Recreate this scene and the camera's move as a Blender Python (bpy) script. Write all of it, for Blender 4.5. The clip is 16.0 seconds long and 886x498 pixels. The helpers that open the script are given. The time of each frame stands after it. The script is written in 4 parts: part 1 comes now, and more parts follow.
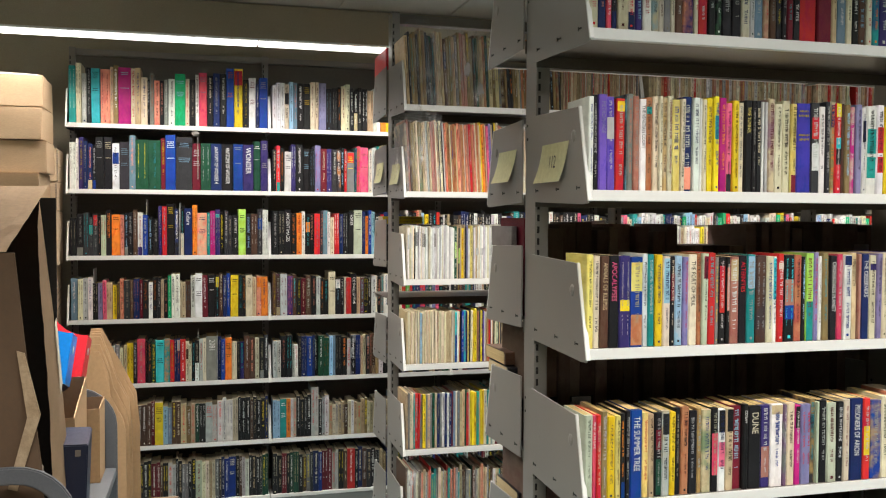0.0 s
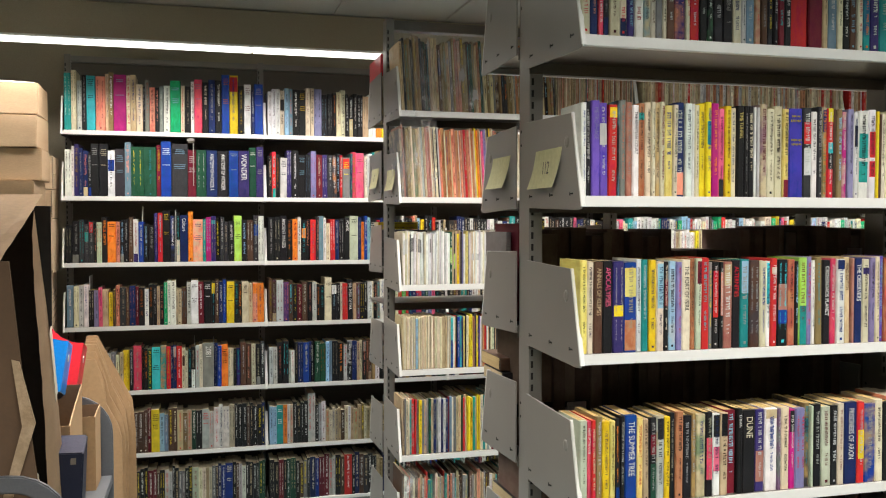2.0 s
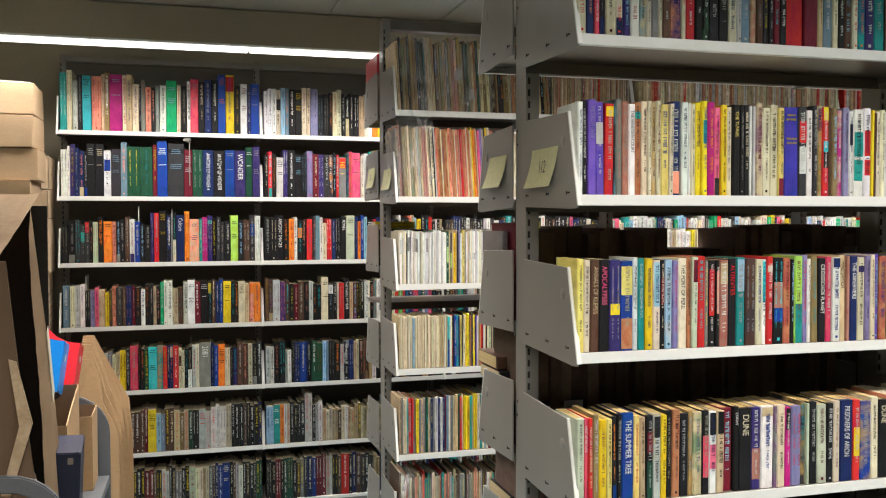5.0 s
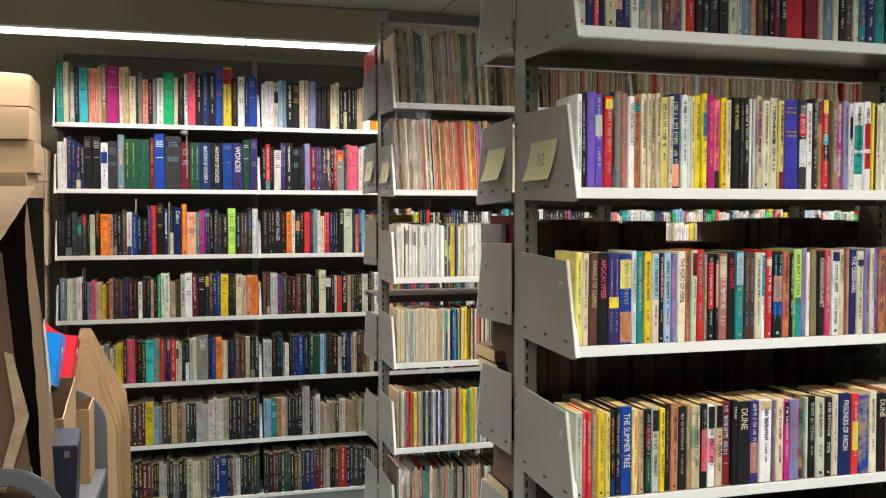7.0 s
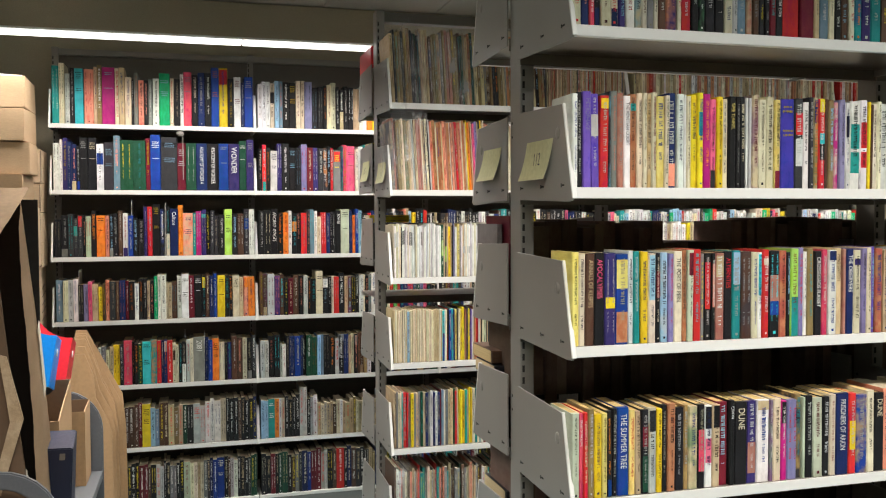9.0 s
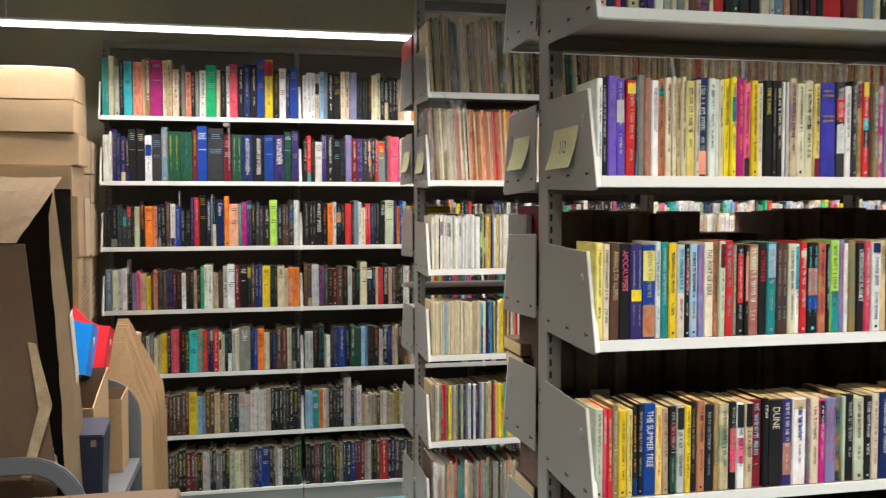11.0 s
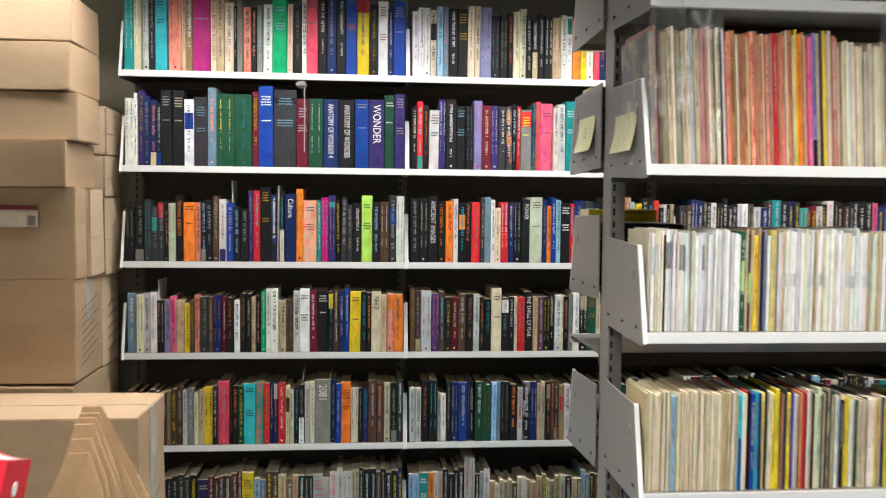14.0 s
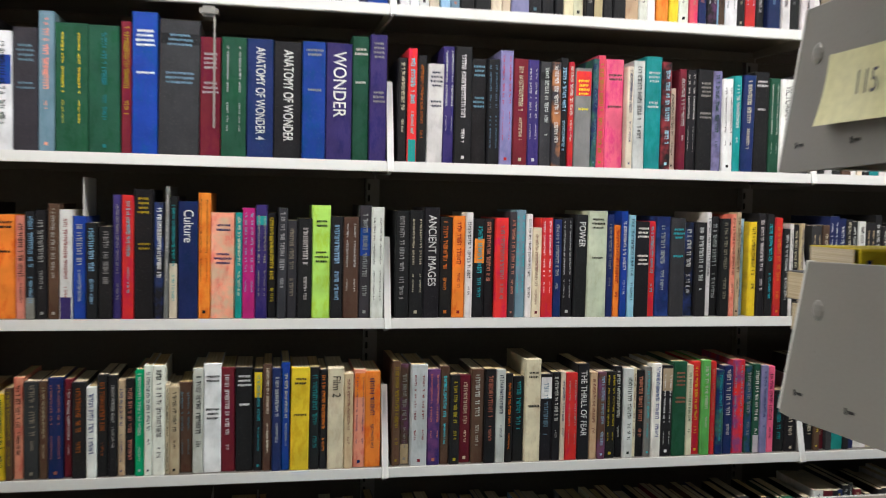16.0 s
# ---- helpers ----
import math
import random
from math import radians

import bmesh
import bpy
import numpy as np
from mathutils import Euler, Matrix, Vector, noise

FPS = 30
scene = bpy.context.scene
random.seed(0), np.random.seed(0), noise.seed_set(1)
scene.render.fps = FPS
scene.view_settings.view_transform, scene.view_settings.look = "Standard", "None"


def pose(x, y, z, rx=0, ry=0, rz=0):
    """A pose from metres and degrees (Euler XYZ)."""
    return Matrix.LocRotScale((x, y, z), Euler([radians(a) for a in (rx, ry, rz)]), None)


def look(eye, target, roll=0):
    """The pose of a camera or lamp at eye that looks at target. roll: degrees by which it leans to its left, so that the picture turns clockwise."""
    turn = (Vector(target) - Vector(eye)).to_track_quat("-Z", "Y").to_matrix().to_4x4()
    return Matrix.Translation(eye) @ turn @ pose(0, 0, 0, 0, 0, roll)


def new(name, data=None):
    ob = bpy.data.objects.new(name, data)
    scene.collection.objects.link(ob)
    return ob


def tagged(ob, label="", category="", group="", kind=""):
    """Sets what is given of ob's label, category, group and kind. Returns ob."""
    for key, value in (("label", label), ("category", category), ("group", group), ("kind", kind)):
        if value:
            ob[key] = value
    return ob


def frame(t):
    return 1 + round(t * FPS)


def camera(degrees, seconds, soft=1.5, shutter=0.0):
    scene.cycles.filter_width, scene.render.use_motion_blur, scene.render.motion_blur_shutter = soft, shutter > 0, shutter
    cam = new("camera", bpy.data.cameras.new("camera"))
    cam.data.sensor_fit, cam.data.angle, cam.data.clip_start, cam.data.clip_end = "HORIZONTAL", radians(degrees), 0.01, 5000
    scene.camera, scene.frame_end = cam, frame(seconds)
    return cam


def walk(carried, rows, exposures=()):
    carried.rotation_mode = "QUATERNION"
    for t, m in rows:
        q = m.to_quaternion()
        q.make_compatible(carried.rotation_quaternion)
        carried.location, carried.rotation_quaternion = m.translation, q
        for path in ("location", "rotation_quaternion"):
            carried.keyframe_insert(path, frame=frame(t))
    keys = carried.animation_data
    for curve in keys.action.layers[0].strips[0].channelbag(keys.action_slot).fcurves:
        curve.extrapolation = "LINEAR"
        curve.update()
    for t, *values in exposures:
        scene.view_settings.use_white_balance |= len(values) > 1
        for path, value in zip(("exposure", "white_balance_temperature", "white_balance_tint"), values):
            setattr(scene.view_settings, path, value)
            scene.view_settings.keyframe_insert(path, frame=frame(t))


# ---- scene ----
cam = camera(53.1, 16.0, soft=1.1, shutter=0.4)
PATH = [
    (0, (-0.034, -0.053, 1.448), (0.484, 1.878, 1.377), 0.3),
    (0.5, (-0.032, -0.055, 1.448), (0.491, 1.874, 1.374), 0.2),
    (1, (-0.032, -0.058, 1.45), (0.49, 1.872, 1.381), 0.2),
    (1.5, (-0.032, -0.061, 1.451), (0.497, 1.867, 1.384), -0.1),
    (2, (-0.029, -0.058, 1.452), (0.495, 1.871, 1.391), -0.0),
    (2.5, (-0.031, -0.062, 1.453), (0.498, 1.866, 1.394), -0.1),
    (3, (-0.031, -0.062, 1.451), (0.502, 1.864, 1.387), -0.1),
    (3.5, (-0.03, -0.061, 1.452), (0.497, 1.868, 1.396), -0.1),
    (4, (-0.031, -0.06, 1.452), (0.498, 1.868, 1.394), -0.0),
    (6.5, (-0.031, -0.062, 1.449), (0.507, 1.863, 1.378), -0.3),
    (7, (-0.03, -0.053, 1.449), (0.507, 1.872, 1.373), 0.0),
    (7.5, (-0.031, -0.056, 1.449), (0.509, 1.868, 1.371), -0.1),
    (8, (-0.028, -0.054, 1.45), (0.515, 1.869, 1.375), -0.2),
    (10.5, (-0.012, -0.042, 1.45), (0.506, 1.888, 1.367), -0.2),
    (11, (0.055, -0.029, 1.444), (0.467, 1.926, 1.351), -0.1),
    (11.5, (0.105, 0.056, 1.435), (0.416, 2.027, 1.302), -1.9),
    (12, (0.088, 0.256, 1.444), (0.396, 2.231, 1.373), -1.1),
    (12.5, (0.118, 0.511, 1.437), (0.407, 2.488, 1.342), -1.1),
    (13, (0.166, 0.79, 1.458), (0.307, 2.785, 1.405), -0.6),
    (13.5, (0.143, 1.067, 1.452), (0.244, 3.062, 1.366), -0.2),
    (14, (0.124, 1.394, 1.468), (0.304, 3.382, 1.359), 0.6),
    (14.5, (0.142, 1.739, 1.479), (0.264, 3.734, 1.412), 0.7),
    (15, (0.129, 2.028, 1.475), (0.166, 4.025, 1.372), 1.3),
    (15.5, (0.054, 2.292, 1.492), (0.3, 4.276, 1.422), 1.9),
    (16, (0.036, 2.589, 1.49), (0.423, 4.549, 1.388), 1.2),
]
EXPOSURES = ((0, 0.0, 6450, 10), (12, 0.0, 6400, 10), (13, 0.0, 6200, 10), (14, 0.0, 6050, 10), (14.5, 0.0, 5950, 10), (15, 0.0, 5800, 10), (15.5, -0.12, 5900, 10), (16, -0.28, 6000, 10))
walk(cam, [(t, look(eye, target, roll)) for t, eye, target, roll in PATH], EXPOSURES)

# ---- world and lamps ----
world = bpy.data.worlds.new("world")
scene.world = world
world.use_nodes = True
world.node_tree.nodes["Background"].inputs[0].default_value = (0.9, 0.95, 1.0, 1)
world.node_tree.nodes["Background"].inputs[1].default_value = 0.045
LAMP_WATTS = 40.0
LOUVRE = radians(122)             # the tubes sit behind louvres that cut the light off to the sides


def lamp(x, y, z, length, width, watts, spread):
    data = bpy.data.lights.new("tube_light", "AREA")
    data.shape, data.size, data.size_y, data.energy = "RECTANGLE", length, width, watts
    data.color = (1.0, 0.93, 0.845)
    data.spread = spread
    ob = new("tube_light", data)
    ob.location = (x, y, z)
    return ob


# ---- materials ----
def material(name, rough=0.5, metal=0.0):
    m = bpy.data.materials.new(name)
    m.use_nodes = True
    nt = m.node_tree
    b = nt.nodes["Principled BSDF"]
    b.inputs["Roughness"].default_value = rough
    b.inputs["Metallic"].default_value = metal
    return m, nt, b


def node(nt, kind, **inputs):
    n = nt.nodes.new(kind)
    for key, value in inputs.items():
        n.inputs[key.replace("_", " ")].default_value = value
    return n


def coords(nt, scale=(1, 1, 1)):
    c = nt.nodes.new("ShaderNodeTexCoord")
    mp = node(nt, "ShaderNodeMapping", Scale=scale)
    nt.links.new(c.outputs["Object"], mp.inputs[0])
    return mp.outputs[0]


def ramp(nt, source, stops):
    r = nt.nodes.new("ShaderNodeValToRGB")
    while len(r.color_ramp.elements) < len(stops):
        r.color_ramp.elements.new(0.5)
    for e, (p, c) in zip(r.color_ramp.elements, stops):
        e.position, e.color = p, (*c, 1)
    nt.links.new(source, r.inputs[0])
    return r.outputs[0]


def mixed(nt, kind, fac, a, b):
    n = nt.nodes.new("ShaderNodeMix")
    n.data_type, n.blend_type = "RGBA", kind
    for socket, value in ((n.inputs[0], fac), (n.inputs[6], a), (n.inputs[7], b)):
        if hasattr(value, "links"):
            nt.links.new(value, socket)
        else:
            socket.default_value = value if isinstance(value, float) else (*value, 1)
    return n.outputs[2]


def bump(nt, b, source, strength, distance=0.002):
    n = node(nt, "ShaderNodeBump", Strength=strength, Distance=distance)
    nt.links.new(source, n.inputs["Height"])
    nt.links.new(n.outputs[0], b.inputs["Normal"])


def surface(name, dark, light, rough, fine=60.0, coarse=4.0, bumps=0.1, metal=0.0, stretch=(1, 1, 1), coat=0.0, deep=0.82):
    """A surface that varies between two colours at two scales."""
    m, nt, b = material(name, rough, metal)
    v = coords(nt, stretch)
    big = node(nt, "ShaderNodeTexNoise", Scale=coarse, Detail=5.0)
    small = node(nt, "ShaderNodeTexNoise", Scale=fine, Detail=4.0)
    nt.links.new(v, big.inputs["Vector"])
    nt.links.new(v, small.inputs["Vector"])
    base = ramp(nt, big.outputs[0], ((0.3, dark), (0.7, light)))
    grain = ramp(nt, small.outputs[0], ((0.3, (deep, deep, deep)), (0.7, (1, 1, 1))))
    nt.links.new(mixed(nt, "MULTIPLY", 0.8, base, grain), b.inputs["Base Color"])
    rr = nt.nodes.new("ShaderNodeMapRange")
    rr.inputs[3].default_value, rr.inputs[4].default_value = rough * 0.8, min(1.0, rough * 1.25)
    nt.links.new(small.outputs[0], rr.inputs[0])
    nt.links.new(rr.outputs[0], b.inputs["Roughness"])
    b.inputs["Coat Weight"].default_value = coat
    if bumps:
        bump(nt, b, small.outputs[0], bumps)
    return m


STEEL = surface("grey painted steel", (0.235, 0.225, 0.21), (0.27, 0.26, 0.24), 0.3, 250, 3, 0.02, deep=0.92)
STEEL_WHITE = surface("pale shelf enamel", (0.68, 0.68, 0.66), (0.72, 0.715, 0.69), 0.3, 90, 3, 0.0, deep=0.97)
# same paint as the lips, darkened to carry the shade under the shelves
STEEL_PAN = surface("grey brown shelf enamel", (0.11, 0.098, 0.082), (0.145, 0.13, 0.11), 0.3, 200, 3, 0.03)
STEEL_DARK = surface("dark slot", (0.02, 0.02, 0.02), (0.03, 0.03, 0.03), 0.8)
PANEL = surface("shelf back panel", (0.12, 0.11, 0.095), (0.15, 0.138, 0.12), 0.55, 120, 2, 0.05)
CARDBOARD = surface("brown cardboard", (0.40, 0.27, 0.155), (0.50, 0.355, 0.22), 0.8, 90, 3, 0.15, stretch=(1, 1, 3))
CARDBOARD_LIGHT = surface("light brown cardboard", (0.55, 0.40, 0.255), (0.66, 0.50, 0.335), 0.75, 90, 3, 0.15, stretch=(1, 1, 3))
KRAFT = surface("orange kraft board", (0.40, 0.25, 0.125), (0.45, 0.285, 0.15), 0.75, 90, 4, 0.2)
CARDBOARD_EDGE = surface("torn cardboard edge", (0.42, 0.30, 0.18), (0.60, 0.46, 0.31), 0.9, 160, 20, 0.5)
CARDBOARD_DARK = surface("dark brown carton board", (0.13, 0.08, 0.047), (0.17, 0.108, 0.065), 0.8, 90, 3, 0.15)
CARDBOARD_IN = surface("inside of cardboard", (0.24, 0.155, 0.09), (0.30, 0.20, 0.12), 0.85, 90, 3, 0.15)
SHADED_INSIDE = surface("carton inside with shade painted in", (0.012, 0.010, 0.009), (0.02, 0.017, 0.014), 0.7)
CARDBOARD_PALE = surface("pale kraft paper", (0.55, 0.48, 0.38), (0.66, 0.59, 0.48), 0.75, 70, 3, 0.15)
WALL = surface("olive beige wall paint", (0.36, 0.325, 0.24), (0.40, 0.36, 0.268), 0.75, 180, 1.2, 0.08)
CEILING = surface("ceiling tile", (0.66, 0.65, 0.61), (0.72, 0.71, 0.67), 0.9, 300, 2, 0.25)
CARPET = surface("blue grey carpet", (0.16, 0.27, 0.31), (0.22, 0.34, 0.38), 0.95, 400, 3, 0.6)
TAPE = surface("clear packing tape", (0.55, 0.48, 0.38), (0.68, 0.62, 0.52), 0.15, 40, 8, 0.3, coat=0.5)
NOTE = surface("pale yellow paper", (0.62, 0.60, 0.33), (0.68, 0.66, 0.40), 0.85, 90, 10, 0.05)
INK = surface("ink", (0.03, 0.03, 0.05), (0.05, 0.05, 0.07), 0.6)
INK_GREY = surface("worn print", (0.16, 0.13, 0.10), (0.24, 0.2, 0.16), 0.7)
PAPER = surface("white paper", (0.72, 0.72, 0.70), (0.80, 0.80, 0.78), 0.8, 60, 5, 0.05)
CART_STEEL = surface("blue grey cart steel", (0.115, 0.125, 0.14), (0.15, 0.16, 0.178), 0.42, 200, 4, 0.05)
RUBBER = surface("black rubber", (0.02, 0.02, 0.02), (0.035, 0.035, 0.035), 0.6)
BLUE = surface("glossy blue card", (0.004, 0.25, 0.84), (0.01, 0.30, 0.9), 0.32, 120, 3, 0.03)
RED = surface("glossy red card", (0.70, 0.016, 0.03), (0.78, 0.03, 0.045), 0.32, 120, 3, 0.03)
MAROON = surface("dark red card", (0.16, 0.01, 0.02), (0.2, 0.015, 0.03), 0.5)
NAVY = surface("navy cloth binding", (0.007, 0.01, 0.03), (0.012, 0.016, 0.042), 0.5, 200, 5, 0.1)
LAMP_WHITE = surface("lamp housing enamel", (0.75, 0.75, 0.73), (0.8, 0.8, 0.78), 0.3)


def by_object(name, rough, coat=0.0, wear=0.07, pictures=False):
    """Printed board whose colour is the object's own, with scuffs and faded grain."""
    m, nt, b = material(name, rough)
    info = nt.nodes.new("ShaderNodeObjectInfo")
    v = coords(nt, (1, 1, 1))
    off = nt.nodes.new("ShaderNodeVectorMath")
    off.operation = "ADD"
    nt.links.new(v, off.inputs[0])
    nt.links.new(info.outputs["Random"], off.inputs[1])
    big = node(nt, "ShaderNodeTexNoise", Scale=22.0, Detail=6.0)
    small = node(nt, "ShaderNodeTexNoise", Scale=420.0, Detail=3.0)
    for n in (big, small):
        nt.links.new(off.outputs[0], n.inputs["Vector"])
    tone = ramp(nt, big.outputs[0], ((0.25, (0.72, 0.72, 0.72)), (0.75, (1.12, 1.12, 1.12))))
    c = mixed(nt, "MULTIPLY", 1.0, info.outputs["Color"], tone)
    stretched = node(nt, "ShaderNodeMapping", Scale=(60, 6, 26))
    nt.links.new(off.outputs[0], stretched.inputs[0])
    art = node(nt, "ShaderNodeTexNoise", Scale=1.0, Detail=5.0, Roughness=0.7)
    nt.links.new(stretched.outputs[0], art.inputs["Vector"])
    hue = node(nt, "ShaderNodeHueSaturation", Hue=0.475, Saturation=1.2, Value=0.78)
    nt.links.new(c, hue.inputs["Color"])
    patch = ramp(nt, art.outputs[0], ((0.48, (0, 0, 0)), (0.62, (0.6, 0.6, 0.6))))
    c = mixed(nt, "MIX", patch, c, hue.outputs[0])
    if pictures:
        # a printed picture in a colour of its own
        cols = [(0.03, 0.06, 0.22), (0.45, 0.30, 0.10), (0.32, 0.04, 0.05), (0.03, 0.03, 0.04), (0.10, 0.28, 0.36), (0.50, 0.42, 0.28), (0.16, 0.05, 0.16), (0.06, 0.18, 0.09), (0.55, 0.22, 0.08), (0.42, 0.44, 0.46)]
        nth = nt.nodes.new("ShaderNodeMath")
        nth.operation = "MULTIPLY"
        nth.inputs[1].default_value = 37.0
        nt.links.new(info.outputs["Random"], nth.inputs[0])
        frac = nt.nodes.new("ShaderNodeMath")
        frac.operation = "FRACT"
        nt.links.new(nth.outputs[0], frac.inputs[0])
        own = ramp(nt, frac.outputs[0], [(i / len(cols), q) for i, q in enumerate(cols)])
        own.node.color_ramp.interpolation = "CONSTANT"
        form = node(nt, "ShaderNodeTexNoise", Scale=26.0, Detail=3.0, Roughness=0.6)
        nt.links.new(off.outputs[0], form.inputs["Vector"])
        edge = ramp(nt, form.outputs[0], ((0.44, (0, 0, 0)), (0.62, (0.7, 0.7, 0.7))))
        c = mixed(nt, "MIX", edge, c, own)
    spots = ramp(nt, small.outputs[0], ((0.60, (0, 0, 0)), (0.80, (1, 1, 1))))
    sep = nt.nodes.new("ShaderNodeMath")
    sep.operation = "MULTIPLY"
    sep.inputs[1].default_value = wear
    nt.links.new(spots, sep.inputs[0])
    c = mixed(nt, "MIX", sep.outputs[0], c, (0.55, 0.52, 0.47))
    nt.links.new(c, b.inputs["Base Color"])
    b.inputs["Coat Weight"].default_value = coat
    b.inputs["Coat Roughness"].default_value = 0.3
    b.inputs["Specular IOR Level"].default_value = 0.18
    bump(nt, b, big.outputs[0], 0.12)
    return m


COVER = by_object("printed cover", 0.48, 0.06)
PICTURE_COVER = by_object("pictured cover", 0.45, 0.06, pictures=True)
CLOTH = by_object("cloth cover", 0.7, 0.0, 0.04)
PRINT = by_object("spine print", 0.5, 0.0, 0.15)


def page_material():
    m, nt, b = material("page edges", 0.9)
    info = nt.nodes.new("ShaderNodeObjectInfo")
    v = coords(nt, (900, 3, 3))
    n = node(nt, "ShaderNodeTexNoise", Scale=1.0, Detail=3.0)
    nt.links.new(v, n.inputs["Vector"])
    lines = ramp(nt, n.outputs[0], ((0.3, (0.62, 0.58, 0.50)), (0.7, (1.0, 1.0, 1.0))))
    nt.links.new(mixed(nt, "MULTIPLY", 1.0, info.outputs["Color"], lines), b.inputs["Base Color"])
    bump(nt, b, n.outputs[0], 0.3, 0.0006)
    return m


PAGES = page_material()


def island_material():
    """Far rows of books: each island its own printed colour."""
    m, nt, b = material("far book row", 0.5)
    geo = nt.nodes.new("ShaderNodeNewGeometry")
    cols = [(0.02, 0.02, 0.025), (0.6, 0.58, 0.5), (0.02, 0.03, 0.1), (0.45, 0.05, 0.05), (0.03, 0.03, 0.03), (0.66, 0.66, 0.62),
            (0.03, 0.2, 0.2), (0.3, 0.25, 0.18), (0.05, 0.05, 0.06), (0.6, 0.2, 0.2), (0.1, 0.12, 0.3), (0.6, 0.5, 0.1), (0.04, 0.03, 0.03), (0.3, 0.3, 0.3)]
    c = ramp(nt, geo.outputs["Random Per Island"], [(i / len(cols), c) for i, c in enumerate(cols)])
    c.node.color_ramp.interpolation = "CONSTANT"
    n = node(nt, "ShaderNodeTexNoise", Scale=90.0, Detail=4.0)
    nt.links.new(coords(nt, (1, 1, 0.6)), n.inputs["Vector"])
    letters = ramp(nt, n.outputs[0], ((0.58, (0, 0, 0)), (0.62, (0.35, 0.35, 0.35))))
    nt.links.new(mixed(nt, "MIX", letters, c, (0.5, 0.48, 0.42)), b.inputs["Base Color"])
    return m


FAR_BOOKS = island_material()


def joined_material():
    m, nt, b = material("joined book row", 0.5)
    a = nt.nodes.new("ShaderNodeAttribute")
    a.attribute_name = "tint"
    n = node(nt, "ShaderNodeTexNoise", Scale=40.0, Detail=5.0)
    nt.links.new(coords(nt), n.inputs["Vector"])
    tone = ramp(nt, n.outputs[0], ((0.3, (0.75, 0.75, 0.75)), (0.7, (1.08, 1.08, 1.08))))
    nt.links.new(mixed(nt, "MULTIPLY", 1.0, a.outputs["Color"], tone), b.inputs["Base Color"])
    b.inputs["Specular IOR Level"].default_value = 0.3
    return m


JOINED = joined_material()


def plastic_material():
    m, nt, b = material("clear plastic bag", 0.12)
    b.inputs["Base Color"].default_value = (0.9, 0.9, 0.9, 1)
    clear = nt.nodes.new("ShaderNodeBsdfTransparent")
    mix = nt.nodes.new("ShaderNodeMixShader")
    n = node(nt, "ShaderNodeTexNoise", Scale=28.0, Detail=3.0)
    nt.links.new(coords(nt, (1, 1, 0.5)), n.inputs["Vector"])
    f = ramp(nt, n.outputs[0], ((0.50, (0.05, 0.05, 0.05)), (0.68, (0.32, 0.32, 0.32))))
    nt.links.new(f, mix.inputs[0])
    nt.links.new(clear.outputs[0], mix.inputs[1])
    nt.links.new(b.outputs[0], mix.inputs[2])
    nt.links.new(mix.outputs[0], nt.nodes["Material Output"].inputs[0])
    bump(nt, b, n.outputs[0], 0.8, 0.01)
    return m


BAG = plastic_material()


def glow_material():
    m, nt, b = material("lit lamp diffuser", 0.4)
    b.inputs["Base Color"].default_value = (0.9, 0.9, 0.88, 1)
    b.inputs["Emission Color"].default_value = (1.0, 0.965, 0.91, 1)
    b.inputs["Emission Strength"].default_value = 2.2
    return m


GLOW = glow_material()


# ---- mesh helpers ----
def add_box(bm, x0, x1, y0, y1, z0, z1, m=None, jitter=0.0):
    vs = [Vector((x, y, z)) for z in (z0, z1) for y in (y0, y1) for x in (x0, x1)]
    if jitter:
        vs = [v + Vector([random.uniform(-jitter, jitter) for _ in range(3)]) for v in vs]
    vs = [bm.verts.new(m @ v if m else v) for v in vs]
    for f in ((0, 2, 3, 1), (4, 5, 7, 6), (0, 1, 5, 4), (2, 6, 7, 3), (0, 4, 6, 2), (1, 3, 7, 5)):
        bm.faces.new([vs[i] for i in f])
    return vs


def add_prism(bm, outline, axis, a, b):
    """A flat outline (pairs) pulled along an axis from a to b. axis x: pairs are y, z; axis y: pairs are x, z; axis z: pairs are x, y."""
    def at(p, s):
        return {"x": (s, p[0], p[1]), "y": (p[0], s, p[1]), "z": (p[0], p[1], s)}[axis]
    lo = [bm.verts.new(at(p, a)) for p in outline]
    hi = [bm.verts.new(at(p, b)) for p in outline]
    bm.faces.new(lo[::-1])
    bm.faces.new(hi)
    for i in range(len(lo)):
        j = (i + 1) % len(lo)
        bm.faces.new((lo[i], lo[j], hi[j], hi[i]))


def finish(bm, bevel=0.0, segments=2):
    bmesh.ops.recalc_face_normals(bm, faces=bm.faces)
    if bevel:
        sharp = [e for e in bm.edges if len(e.link_faces) == 2 and e.calc_face_angle() > 0.6]
        bmesh.ops.bevel(bm, geom=sharp, offset=bevel, segments=segments, affect="EDGES", clamp_overlap=True)
    return bm


def part(name, bm, mat, parent=None, label="", color=None):
    me = bpy.data.meshes.new(name)
    bm.to_mesh(me)
    bm.free()
    me.materials.append(mat)
    ob = new(name, me)
    ob.parent = parent
    if label:
        tagged(ob, label)
    if color:
        ob.color = (*color, 1)
    return ob


def boxpart(name, mat, parent, dims, bevel=0.0, label=""):
    bm = bmesh.new()
    add_box(bm, *dims)
    return part(name, finish(bm, bevel), mat, parent, label)


def base(name, place, label, category, group="", kind=""):
    ob = new(name)
    ob.empty_display_size = 0.05
    ob.matrix_world = place if isinstance(place, Matrix) else Matrix.Translation(place)
    return tagged(ob, label, category, group, kind)


# ---- setting ----
LEFT, RIGHT, FRONT, BACK, TOP = -1.19, 4.6, -2.6, 4.66, 2.545


def setting(name, mat, dims, label, category):
    ob = boxpart(name, mat, None, dims)
    return tagged(ob, label, category, kind="structure")


